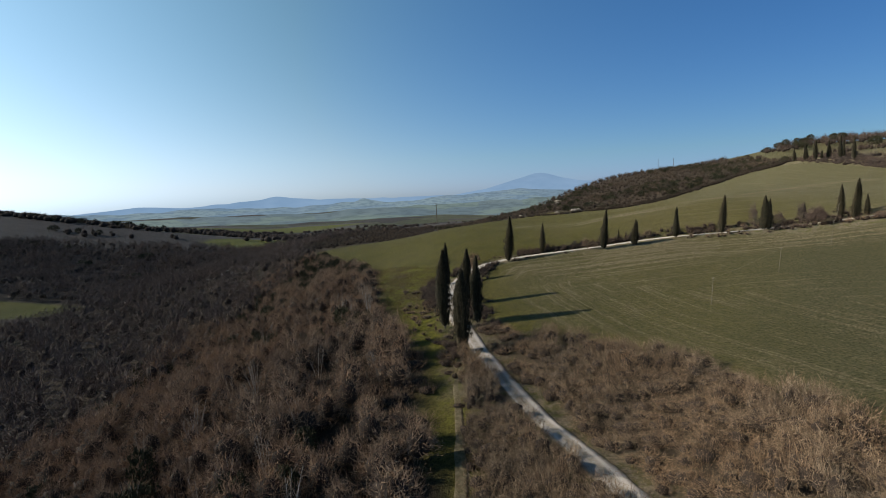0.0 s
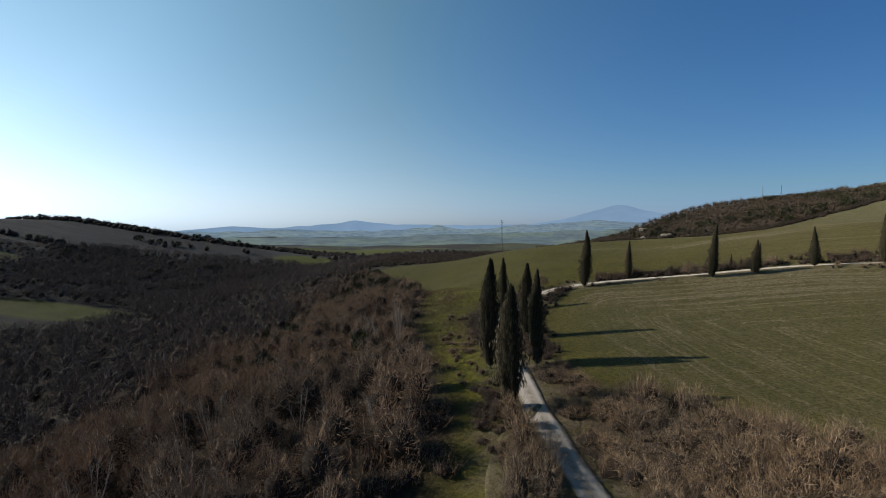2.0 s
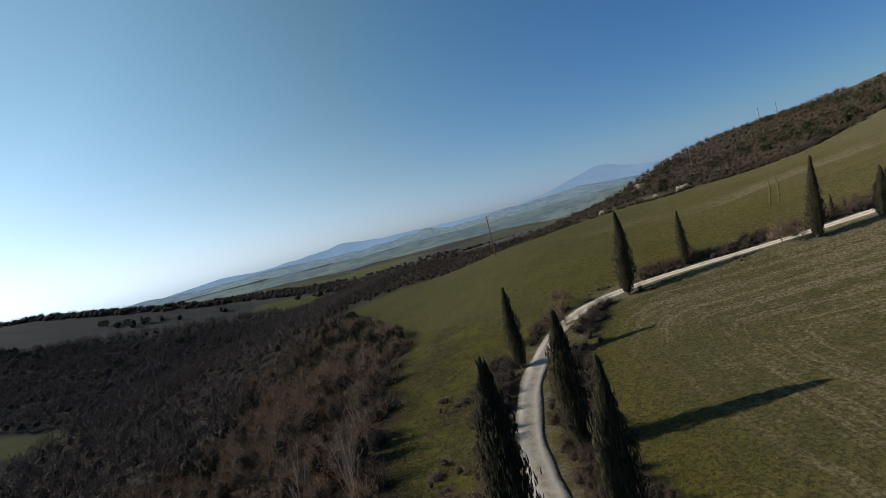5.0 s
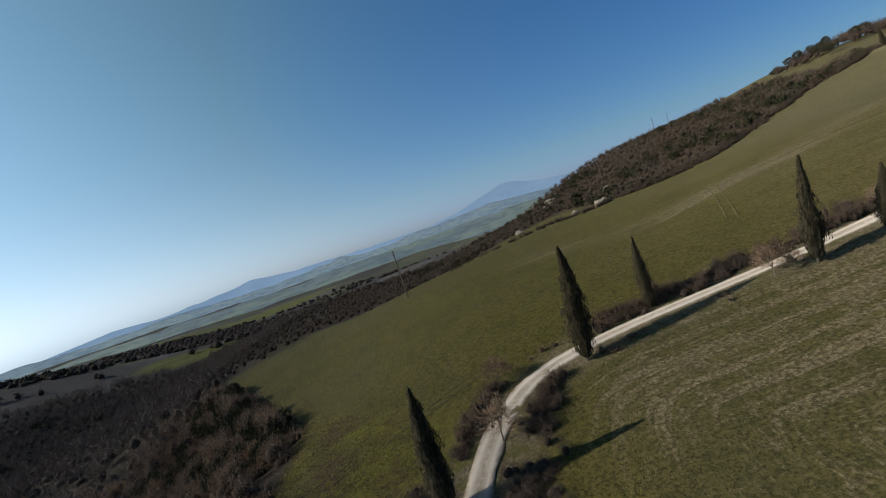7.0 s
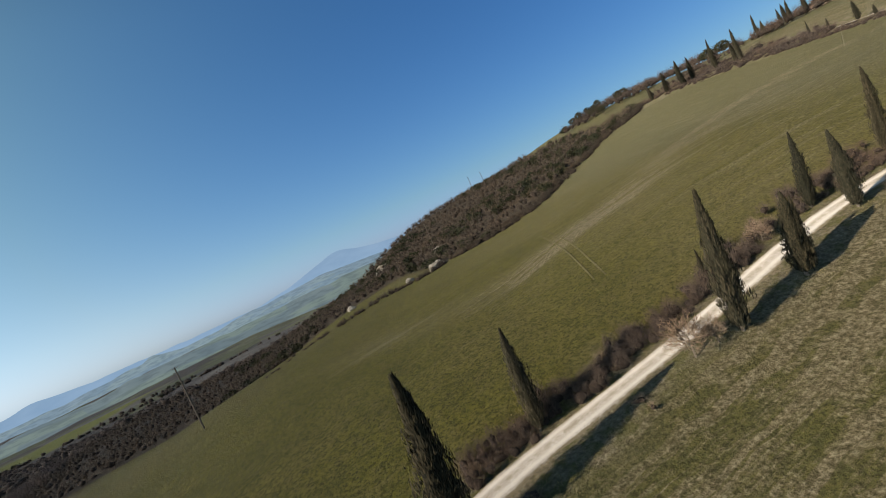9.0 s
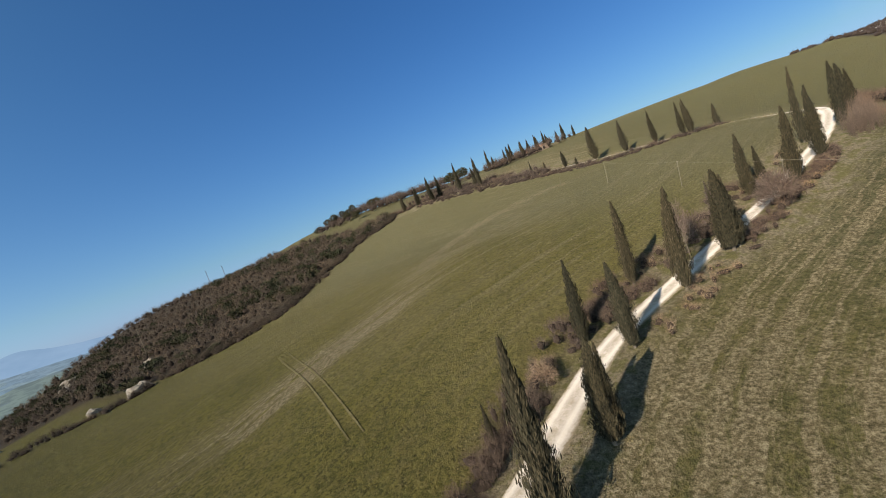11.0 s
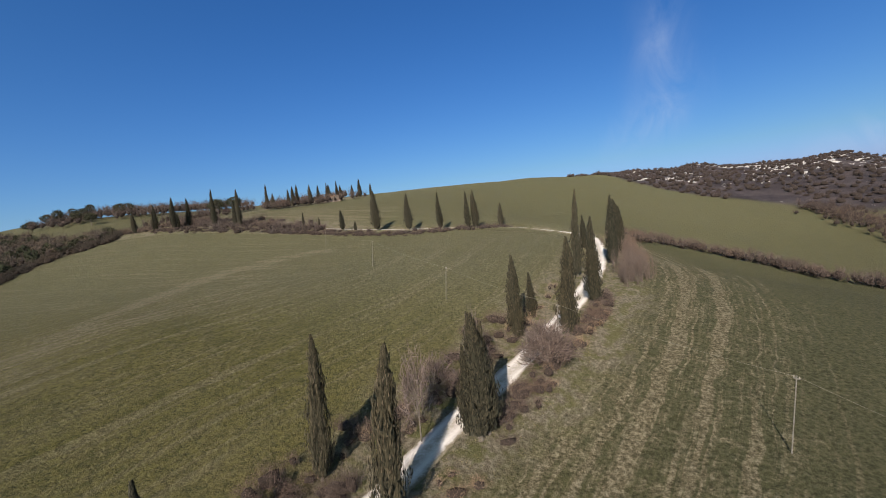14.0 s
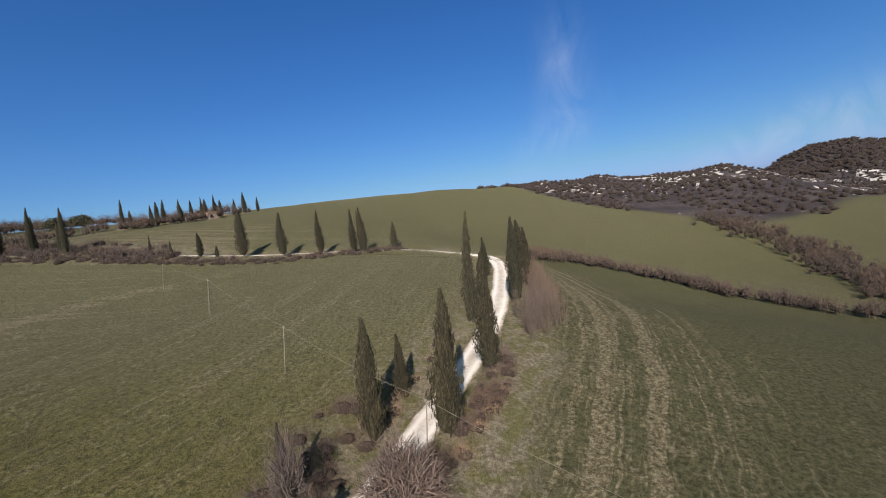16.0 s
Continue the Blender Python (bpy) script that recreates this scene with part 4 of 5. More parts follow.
def thicket_clump(seed, shoots, thick):
    """A patch of bramble and blackthorn one metre high: a low solid core coloured as inner shade, arching shoots and
    short side twigs.
    """
    r = np.random.default_rng(seed)
    an, rad = r.uniform(0, 6.283, shoots), 0.5 * np.sqrt(r.uniform(0, 1, shoots))
    lobe = 0.62 + 0.38 * np.sin(an * 2 + r.uniform(0, 6)) * np.sin(rad * 9 + r.uniform(0, 6))
    low = np.stack([rad * np.cos(an), rad * np.sin(an), r.uniform(-0.05, 0.3, shoots)], 1)
    d = np.stack([np.cos(an) * rad, np.sin(an) * rad, 0 * an], 1) * 0.35 + r.normal(0, 0.12, (shoots, 3))
    high = low + d
    high[:, 2] = (0.55 + 0.45 * lobe) * (1 - 1.1 * rad ** 2) * r.uniform(0.42, 1.12, shoots)
    k = r.integers(0, shoots, shoots)
    s = r.uniform(0.35, 0.95, (shoots, 1))
    a = low[k] + (high[k] - low[k]) * s
    b = a + r.normal(0, 0.09, (shoots, 3)) + [0, 0, 0.06]
    inner, tip = np.concatenate([low, a]), np.concatenate([high, b])
    side = np.cross(tip - inner, r.normal(size=tip.shape))
    side *= (thick * r.uniform(0.6, 1.3, (len(tip), 1))) / np.linalg.norm(side, axis=1)[:, None]
    v = np.stack([inner - side, inner + side, tip], 1).reshape(-1, 3)
    f = np.arange(len(v)).reshape(-1, 3)
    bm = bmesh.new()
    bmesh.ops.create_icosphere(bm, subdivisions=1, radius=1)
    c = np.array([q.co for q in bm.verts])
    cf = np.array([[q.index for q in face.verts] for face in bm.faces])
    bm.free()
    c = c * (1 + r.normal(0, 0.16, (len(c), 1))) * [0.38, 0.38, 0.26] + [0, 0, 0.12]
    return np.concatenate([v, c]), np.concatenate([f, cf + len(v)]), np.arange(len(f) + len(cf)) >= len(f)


def leafy_clump(seed, leaves, size):
    """An evergreen shrub's rounded, lumpy crown of small leaf sprays."""
    r = np.random.default_rng(seed)
    d = r.normal(size=(leaves, 3))
    d /= np.linalg.norm(d, axis=1)[:, None]
    d[:, 2] = d[:, 2] * 0.9
    lump = 1 + 0.25 * np.sin(4 * d[:, :1] + 5 * d[:, 1:2] + r.uniform(0, 6)) * np.cos(6 * d[:, 2:] + seed)
    c = d * r.uniform(0.75, 1.0, (leaves, 1)) * lump * np.array([0.5, 0.5, 0.48]) + np.array([0, 0, 0.5])
    a, b = r.normal(size=(leaves, 3)) * size, r.normal(size=(leaves, 3)) * size
    v = np.stack([c - a * 0.5, c + b * 0.5, c + a * 0.5 + b * 0.2 + np.array([0, 0, size])], 1).reshape(-1, 3)
    return v, np.arange(len(v)).reshape(-1, 3)


TINY_TREES = [crown_clump(s, 40, 0.030, 0.66, 0, 0.62) for s in range(80, 85)]
WOOD_TREES = [crown_clump(s, 190, 0.0085, 0.66, 4, 0.28) for s in range(70, 77)]
NEAR_TREES = [crown_clump(s, 700, 0.0052, 0.62, 7, 0.52) for s in range(20, 27)]
FAR_TREES = [crown_clump(s, 90, 0.015, 0.62, 2, 0.36) for s in range(30, 36)]
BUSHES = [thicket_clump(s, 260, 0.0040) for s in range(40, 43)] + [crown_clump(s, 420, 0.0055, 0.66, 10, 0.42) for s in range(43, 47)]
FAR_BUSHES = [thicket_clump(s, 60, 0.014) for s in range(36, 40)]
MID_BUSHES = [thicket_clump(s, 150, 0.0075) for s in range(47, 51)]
FAR_SHRUBS = [leafy_clump(s, 150, 0.17) for s in range(54, 57)]
SHRUBS = [leafy_clump(s, 420, 0.10) for s in range(50, 54)]
SHOOTS = [twig_clump(s, 16, 9, 0.8, 0.008) for s in range(64, 68)]
TUFTS = [crown_clump(s, 9, 0.05, 0.9, 0) for s in range(60, 64)]

x, y = spots(-75, 6, 10, 262, 3.7, lambda x, y: (x < west_edge(y) - 0.6) & (to_road(x, y)[0] > 5) & (x > -66))
h = 1.3 + 2.4 * value_noise(x, y, 11, 31) + rng.uniform(-0.4, 0.9, len(x))
scatter("thorn_scrub", M_TWIG, MID_BUSHES, x, y, h, rng.uniform(3.0, 5.2, len(x)), "low brown thorn scrub under the oaks", "scrub")
x, y = spots(-75, 4, 10, 262, 5.0, lambda x, y: (x < west_edge(y) - 2.5 + 4 * (value_noise(x, y, 14, 30) - 0.5)) & (to_road(x, y)[0] > 6) & (value_noise(x, y, 10, 29) > 0.22))
h = 3.2 + 4.6 * value_noise(x, y, 18, 32) + rng.uniform(-0.8, 1.6, len(x))
scatter("bare_wood", M_TWIG, NEAR_TREES, x, y, h, h * rng.uniform(0.65, 1.05, len(x)), "leafless brown oak scrub covering the valley side", "woodland")
x, y = spots(-75, -4, 40, 262, 9.0, lambda x, y: (x < west_edge(y) - 3) & (value_noise(x, y, 30, 33) > 0.55))
x2, y2 = spots(-62, -24, 192, 262, 4.0, lambda x, y: (x < west_edge(y) - 2) & (value_noise(x, y, 12, 35) > 0.34))
x, y = np.r_[x, x2], np.r_[y, y2]
scatter("evergreen_scrub", M_EVERGREEN, SHRUBS, x, y, rng.uniform(2.4, 5.2, len(x)), rng.uniform(2.4, 4.4, len(x)), "dark evergreen oak and juniper among the bare scrub", "shrubs")
def in_valley(x, y):
    meadow = np.minimum(np.hypot((x + 210) / 44, (y - 243) / 22), np.hypot((x + 372) / 32, (y - 346) / 22))
    return (x < west_edge(y)) & (y < TILL_EDGE(x) - 4) & (meadow > 1.0 + 0.3 * (value_noise(x, y, 12, 24) - 0.5)) & (np.hypot((x + 205) / 40, (y - 545) / 40) > 1) & (value_noise(x, y, 60, 21) > 0.06)


x, y = spots(-400, -68, -60, 560, 6.6, in_valley)
h = 4.5 + 6.5 * value_noise(x, y, 26, 25) + rng.uniform(-1, 1.6, len(x))
scatter("valley_wood", M_VALLEY, WOOD_TREES, x, y, h, rng.uniform(7.5, 12.0, len(x)), "bare grey-brown winter woodland in the valley", "woodland")
x, y = spots(-120, 420, 255, 640, 6.0, lambda x, y: (y > north_edge(x) + 1) & (cover(x, y) > 0.5))
scatter("ridge_wood", M_THICKET, FAR_TREES, x, y, rng.uniform(2.2, 6.2, len(x)), rng.uniform(4, 7.5, len(x)), "leafless scrub wood on the ridge behind the meadow", "woodland")
x, y = spots(0, 420, 290, 620, 8.5, lambda x, y: (cover(x, y) > 0.5) & (y > north_edge(x) + 1) & (value_noise(x, y, 30, 36) > 0.58))
scatter("ridge_evergreens", M_EVERGREEN, FAR_SHRUBS, x, y, rng.uniform(2.0, 4.6, len(x)), rng.uniform(3, 6, len(x)), "dark evergreen shrubs scattered through the ridge wood", "shrubs")
x, y = spots(296, 420, 395, 480, 5.6, lambda x, y: (value_noise(x, y, 30, 39) > 0.18) & (y - 470 < 0.5 * (x - 300)) & (y > 560 - 0.42 * x))
scatter("hilltop_wood", M_HEDGE, FAR_TREES, x, y, rng.uniform(6, 10.5, len(x)), rng.uniform(6, 10, len(x)), "bare brown wood on the rounded hilltop", "woodland")
x, y = by_line(((238, 318), (255, 300), (262, 288), (285, 282), (320, 270)), 120, 4.0)
x2, y2 = by_line(((252, 276), (264, 268), (276, 260), (290, 250)), 60, 2.0)
x, y = np.r_[x, x2], np.r_[y, y2]
scatter("garden_scrub", M_HEDGE, FAR_TREES, x, y, rng.uniform(3, 6.5, len(x)), rng.uniform(3.5, 6, len(x)), "leafless shrubs and trees round the farmhouse", "scrub")
x, y = spots(330, 860, -330, 150, 7.5, lambda x, y: (x > np.interp(y, MARL_Y, MARL_X)) & (value_noise(x, y, 40, 43) > 0.36))
scatter("badland_scrub", M_HAZED_SCRUB, TINY_TREES, x, y, rng.uniform(1.4, 4.6, len(x)), rng.uniform(3.5, 8, len(x)), "bare grey-brown scrub on the chalky badlands", "scrub")
x, y = spots(-680, -400, -80, 420, 9.0, lambda x, y: (value_noise(x, y, 110, 22) + 0.2 * value_noise(x, y, 25, 23) > 0.56) & (y < TILL_EDGE(x) - 6))
scatter("western_wood", M_THICKET, TINY_TREES, x, y, rng.uniform(6, 11, len(x)), rng.uniform(8, 14, len(x)), "dark bare woodland on the western hill", "woodland")
x, y = spots(560, 1080, -720, -180, 10.5, lambda x, y: (np.hypot(x - 81, y - 150) > 780) & (np.hypot(x - 81, y - 150) < 1190) & (value_noise(x, y, 60, 44) > 0.12))
scatter("mountain_wood", M_HAZED_SCRUB, TINY_TREES, x, y, rng.uniform(4, 8, len(x)), rng.uniform(9, 15, len(x)), "dark leafless wood covering the rounded mountain", "woodland")
x, y = spots(-760, 90, 570, 1120, 11.0, lambda x, y: (value_noise(x, y, 130, 45) + 0.3 * value_noise(x, y, 40, 46) > 0.62) & (x < 90 - 0.15 * (y - 570)))
scatter("far_valley_wood", M_VALLEY, TINY_TREES, x, y, rng.uniform(4, 9, len(x)), rng.uniform(10, 17, len(x)), "dark bare woods along the far valley floor", "woodland")
# hedgerows and copses in the far valley
x, y = [], []
for ax, ay, bx, by, n in ((-160, 330, -420, 430, 60), (-200, 430, -600, 420, 70), (-560, 560, 40, 700, 90), (-330, 180, -560, 300, 50), (-640, -60, -620, 420, 90), (-520, 40, -560, 380, 70), (-450, 566, -300, 596, 34), (-470, 574, -330, 600, 34), (-400, 505, -270, 540, 16),
                          (-150, 560, 160, 900, 70), (-900, 900, 200, 1300, 90), (-300, 700, -100, 1200, 60), (-420, 120, -440, 420, 26)):
    s = rng.uniform(0, 1, n)
    x.append(ax + (bx - ax) * s + rng.normal(0, 5, n))
    y.append(ay + (by - ay) * s + rng.normal(0, 5, n))
x, y = np.concatenate(x), np.concatenate(y)
k = rng.uniform(size=len(x)) < 0.12
scatter("far_hedgerows", M_VALLEY, TINY_TREES, x[~k], y[~k], rng.uniform(4, 9, (~k).sum()), rng.uniform(6, 12, (~k).sum()), "bare hedgerows across the far valley", "hedgerows")
scatter("far_evergreens", M_EVERGREEN, FAR_SHRUBS, x[k], y[k], rng.uniform(4, 8, k.sum()), rng.uniform(5, 9, k.sum()), "lone dark evergreen trees in the far valley", "trees")
x, y = spots(6, 75, 20, 118, 2.1, lambda x, y: (y < brush_edge(x) - 1) & (to_road(x, y)[0] > 2.7))
h = 1.0 + 4.4 * value_noise(x, y, 7, 37) ** 1.4 + rng.uniform(-0.3, 0.8, len(x))
scatter("roadside_brush", M_BRUSH, BUSHES, x, y, h, rng.uniform(2.9, 5.0, len(x)), "dry brown bramble and blackthorn brush beside the lane", "brush")
x, y = spots(-3, 18, 10, 99, 2.0, lambda x, y: (x > west_edge(y) + 3.5) & (to_road(x, y)[0] > 2.5) & (x < np.interp(y, ROAD_LINE[:120, 1], ROAD_LINE[:120, 0])) & (value_noise(x, y, 6, 38) > 0.25))
scatter("verge_brush", M_BRUSH, BUSHES, x, y, rng.uniform(0.8, 2.6, len(x)), rng.uniform(1.5, 2.8, len(x)), "low dry thicket between lane and footpath", "brush")
x, y = by_line(((28, 179.2), (32, 179.4), (37, 179.0), (44, 178.0), (52, 177.2), (60, 177.0), (68, 177.2)), 160, 0.9)
# darker twigs than M_BRUSH here, so the colour carries the hedge's own shade
scatter("hedge", M_HEDGE, BUSHES, x, y, rng.uniform(1.3, 3.0, len(x)), rng.uniform(1.2, 2.2, len(x)), "leafless bramble hedge above the lane", "hedge")
x, y = by_line(((225, 139), (246, 126), (238, 101), (222, 88), (206, 74), (190, 62), (160, 40), (120, 0)), 620, 2.0)
scatter("gully_hedge", M_HEDGE, FAR_TREES, x, y, rng.uniform(2.4, 5.5, len(x)), rng.uniform(2.2, 4.2, len(x)), "bare brown hedgerow along the gully", "hedge")
x, y = by_line(((206, 170), (193.5, 180), (192.5, 200), (194, 222), (196, 246), (200, 285)), 330, 1.3)
scatter("upper_hedge", M_HEDGE, FAR_BUSHES, x, y, rng.uniform(0.6, 2.0, len(x)), rng.uniform(1.3, 2.6, len(x)), "dry brush along the upper lane's bank", "hedge")
x, y = by_line(((200, 228), (203, 245), (206, 262), (212, 275), (218, 300), (216, 318)), 260, 3.5)
scatter("bank_scrub", M_HEDGE, FAR_BUSHES, x, y, rng.uniform(1.5, 3.6, len(x)), rng.uniform(2, 3.8, len(x)), "grey-brown scrub on the bank of the upper lane", "scrub")
x, y = by_line(((188, 143), (178, 141.5), (160, 142), (146, 144), (138, 146)), 170, 1.3)
scatter("red_shoots", M_RED, SHOOTS, x, y, rng.uniform(2.2, 5.0, len(x)), rng.uniform(1.6, 3.2, len(x)), "reddish leafless shoots below the lane's bend", "brush")
x, y = by_line(((352, 34), (320, 27), (290, 28), (262, 31), (235, 40), (205, 50), (175, 44), (140, 18)), 520, 4.6)
scatter("gully_thicket", M_HEDGE, FAR_TREES, x, y, rng.uniform(2.5, 6.5, len(x)), rng.uniform(3.5, 6.5, len(x)), "bare purple-brown thicket filling the gully", "scrub")
x, y = [], []
for line, count, half in ((((13.8, 162.5), (15, 167), (19, 171)), 46, 0.8), (((4.6, 165), (7.4, 171), (12, 176)), 34, 0.7), (((3, 94), (2.5, 98), (3, 104)), 24, 1.2), (((12, 108), (12, 113)), 14, 0.9), (((-1, 143), (-2.5, 150)), 14, 1.0), (((0.2, 160), (-0.6, 150), (-0.4, 140), (0.2, 132)), 110, 1.4), (((11.2, 158), (8.6, 148), (7.6, 138), (8.4, 128), (10.6, 119)), 190, 1.6),
                          (((84, 175), (91, 173), (97, 171.5), (103, 168.5), (112, 165), (124, 162.5)), 84, 1.3), (((100, 161.5), (112, 157.4), (122, 152.5), (136, 148)), 60, 0.9), (((66, 177.3), (78, 177.5), (90, 175.5)), 50, 1.1)):
    a, b = by_line(line, count, half)
    x, y = np.r_[x, a], np.r_[y, b]
k = to_road(x, y)[0] > 2.6
x, y = x[k], y[k]
scatter("bank_brush", M_HEDGE, BUSHES, x, y, rng.uniform(0.8, 2.6, len(x)), rng.uniform(1.2, 2.5, len(x)), "dry leafless bushes crowding the lane's banks", "brush")
k = rng.integers(0, 250, 420)
side = np.where(rng.uniform(size=420) < 0.5, 1, -1)
t = np.gradient(ROAD_LINE, axis=0)
t /= np.linalg.norm(t, axis=1)[:, None]
off = side * rng.uniform(3.2, 5.8, 420)
x, y = ROAD_LINE[k, 0] - t[k, 1] * off, ROAD_LINE[k, 1] + t[k, 0] * off
keep = (value_noise(x, y, 9, 41) > 0.52) & (y > 100)
x, y = x[keep], y[keep]
scatter("lane_scrub", M_BRUSH, BUSHES, x, y, rng.uniform(0.6, 2.0, len(x)), rng.uniform(0.9, 2.0, len(x)), "small dry bushes on the lane's banks", "scrub")
n = 9000
k = rng.integers(30, len(ROAD_LINE) - 60, n)
off = np.where(rng.uniform(size=n) < 0.5, 1, -1) * (2.2 + abs(rng.normal(0, 2.2, n)))
x, y = ROAD_LINE[k, 0] - t[k, 1] * off + rng.normal(0, 0.4, n), ROAD_LINE[k, 1] + t[k, 0] * off + rng.normal(0, 0.4, n)
keep = to_road(x, y)[0] > 1.95
x, y = x[keep], y[keep]
scatter("dry_grass", M_STRAW, TUFTS, x, y, rng.uniform(0.2, 0.6, len(x)), rng.uniform(0.3, 0.9, len(x)), "tufts of dry pale grass on the lane's verges", "grass")


x, y = spots(14, 72, 118, 176, 0.62, lambda x, y: (y > brush_edge(x) + 1) & (to_road(x, y)[0] > 3) & (y < np.interp(x, HILL_LANE[:, 0], HILL_LANE[:, 1])) & (value_noise(x, y, 4, 71) + 0.5 * value_noise(x, y, 1.3, 72) > 1.02))
x2, y2 = spots(-20, 6, 95, 216, 0.8, lambda x, y: (x > west_edge(y)) & (y < strip_end(x) + 2) & (to_road(x, y)[0] > 3) & (x < 6) & (value_noise(x, y, 3, 73) > 0.34))
scatter("meadow_tufts", M_TUFT, TUFTS, x, y, rng.uniform(0.08, 0.24, len(x)), rng.uniform(0.2, 0.5, len(x)), "tufts of green and strawy grass in the meadow", "grass")
scatter("strip_tussocks", M_TUFT, TUFTS, x2, y2, rng.uniform(0.25, 0.9, len(x2)), rng.uniform(0.6, 1.6, len(x2)), "bright rough grass tussocks between lane and wood", "grass")


x, y = spots(-24, 4, 122, 214, 0.7, lambda x, y: (x > west_edge(y)) & (y < strip_end(x)) & (to_road(x, y)[0] > 3) & (value_noise(x, y, 5, 64) + 0.4 * value_noise(x, y, 1.6, 65) > 0.42))
x3, y3 = spots(-8, 3, 96, 152, 2.6, lambda x, y: (x > west_edge(y) + 1.5) & (to_road(x, y)[0] > 3.2) & (value_noise(x, y, 6, 67) > 0.5))
scatter("strip_scrub", M_BRUSH, BUSHES, x3, y3, rng.uniform(0.6, 2.0, len(x3)), rng.uniform(1.2, 2.6, len(x3)), "low dry bushes scattered over the rough strip", "scrub")
scatter("bracken", M_BRACKEN, TUFTS, x, y, rng.uniform(0.3, 0.95, len(x)), rng.uniform(0.7, 1.6, len(x)), "dead brown bracken on the rough strip by the lane", "bracken")


# the low bramble line at the meadow's upper edge and the shrubs along the wood's foot
x, y = by_line(((12, 264), (20, 274), (32, 287), (48, 294), (62, 295), (78, 294), (92, 299), (107, 291)), 170, 1.6)
k = rng.uniform(size=len(x)) < smooth(5, 60, x) + 0.15
scatter("edge_hedge", M_THICKET, BUSHES, x[k], y[k], (0.8 + 1.4 * smooth(20, 70, x[k])) * rng.uniform(0.6, 1.3, k.sum()), rng.uniform(1.4, 3.0, k.sum()), "low bramble line along the meadow's upper edge", "hedge")
x = rng.uniform(92, 215, 420)
y = north_edge(x) + rng.normal(0.5, 1.8, 420)
scatter("wood_edge_shrubs", M_THICKET, BUSHES, x, y, rng.uniform(1.2, 3.0, 420), rng.uniform(2.0, 4.2, 420), "brown shrubs along the foot of the ridge wood", "scrub")


# ---- loose trees, poles, rocks, the farmhouse ----
def limb(bm, a, b, r0, r1, seg=5):
    d = b - a
    bmesh.ops.create_cone(bm, segments=seg, radius1=r0, radius2=r1, depth=d.length, matrix=Matrix.Translation((a + b) / 2) @ d.to_track_quat("Z", "Y").to_matrix().to_4x4())


def bare_tree(x, y, height, width, seed, label, mat=None, twigs=420):
    r = random.Random(seed)
    root = new("bare_tree")
    bm = bmesh.new()
    tips = []

    def grow(a, d, length, rad, level):
        b = a + d * length
        limb(bm, a, b, rad, rad * 0.65)
        if level == 3:
            tips.append((a, b))
            return
        for _ in range(r.choice((2, 3)) + (level == 0)):
            e = (d + Vector((r.gauss(0, 0.6), r.gauss(0, 0.6), r.gauss(0.1, 0.3)))).normalized()
            grow(b, e, length * r.uniform(0.6, 0.85), rad * 0.6, level + 1)

    grow(Vector((0, 0, -0.2)), Vector((r.gauss(0, 0.06), r.gauss(0, 0.06), 1)).normalized(), height * 0.27, height * 0.022, 0)
    part("trunk", from_bmesh("trunk", bm), M_BARK, root)
    g = np.random.default_rng(seed)
    ends = np.array([np.concatenate([a, b]) for a, b in tips])
    k = g.integers(0, len(ends), twigs)
    a = ends[k, :3] + (ends[k, 3:] - ends[k, :3]) * g.uniform(0.2, 1, (twigs, 1))
    d = g.normal(0, 1, (twigs, 3)) + [0, 0, 0.7]
    b = a + d / np.linalg.norm(d, axis=1)[:, None] * height * g.uniform(0.07, 0.17, (twigs, 1))
    s = np.cross(b - a, g.normal(size=(twigs, 3)))
    s *= 0.018 / np.linalg.norm(s, axis=1)[:, None]
    v = np.stack([a - s, a + s, b], 1).reshape(-1, 3)
    cv, _, _ = crown_clump(seed, twigs * 2, 0.006, 0.62, 0)
    v = np.concatenate([v, cv * np.array([height * 0.95, height * 0.95, height * 1.1])])
    part("crown", raw_mesh("crown", v, np.arange(len(v)).reshape(-1, 3), False), mat or M_TWIG, root)
    root.matrix_world = pose(x, y, float(ground_height([x], [y])[0]), 0, 0, seed * 40 % 360) @ Matrix.Diagonal((width, width, 1, 1))
    return tagged(root, label, "tree", "bare trees by the lane")


for n, (x, y, h, w) in enumerate(((12.6, 176.8, 4.2, 1.2), (10.2, 164.2, 5.4, 1.1), (48.0, 170.3, 4.2, 1.2), (50.4, 169.6, 2.6, 1.2), (110.6, 157.2, 5.6, 1.2), (98.6, 167.4, 8.6, 0.42), (69.6, 176.6, 3.0, 1.2), (106.5, 167.8, 4.5, 1.2), (111.4, 164.6, 7.2, 0.45))):
    bare_tree(x, y, h, w, 70 + n, "small leafless tree with grey-brown twigs beside the lane", twigs=1300 if n == 4 else 420, mat=M_VALLEY if n in (4, 5, 7, 8) else None)


M_PALE = material("pale_grey_bark", grained((0.20, 0.17, 0.14), (0.46, 0.41, 0.35), 5.0))


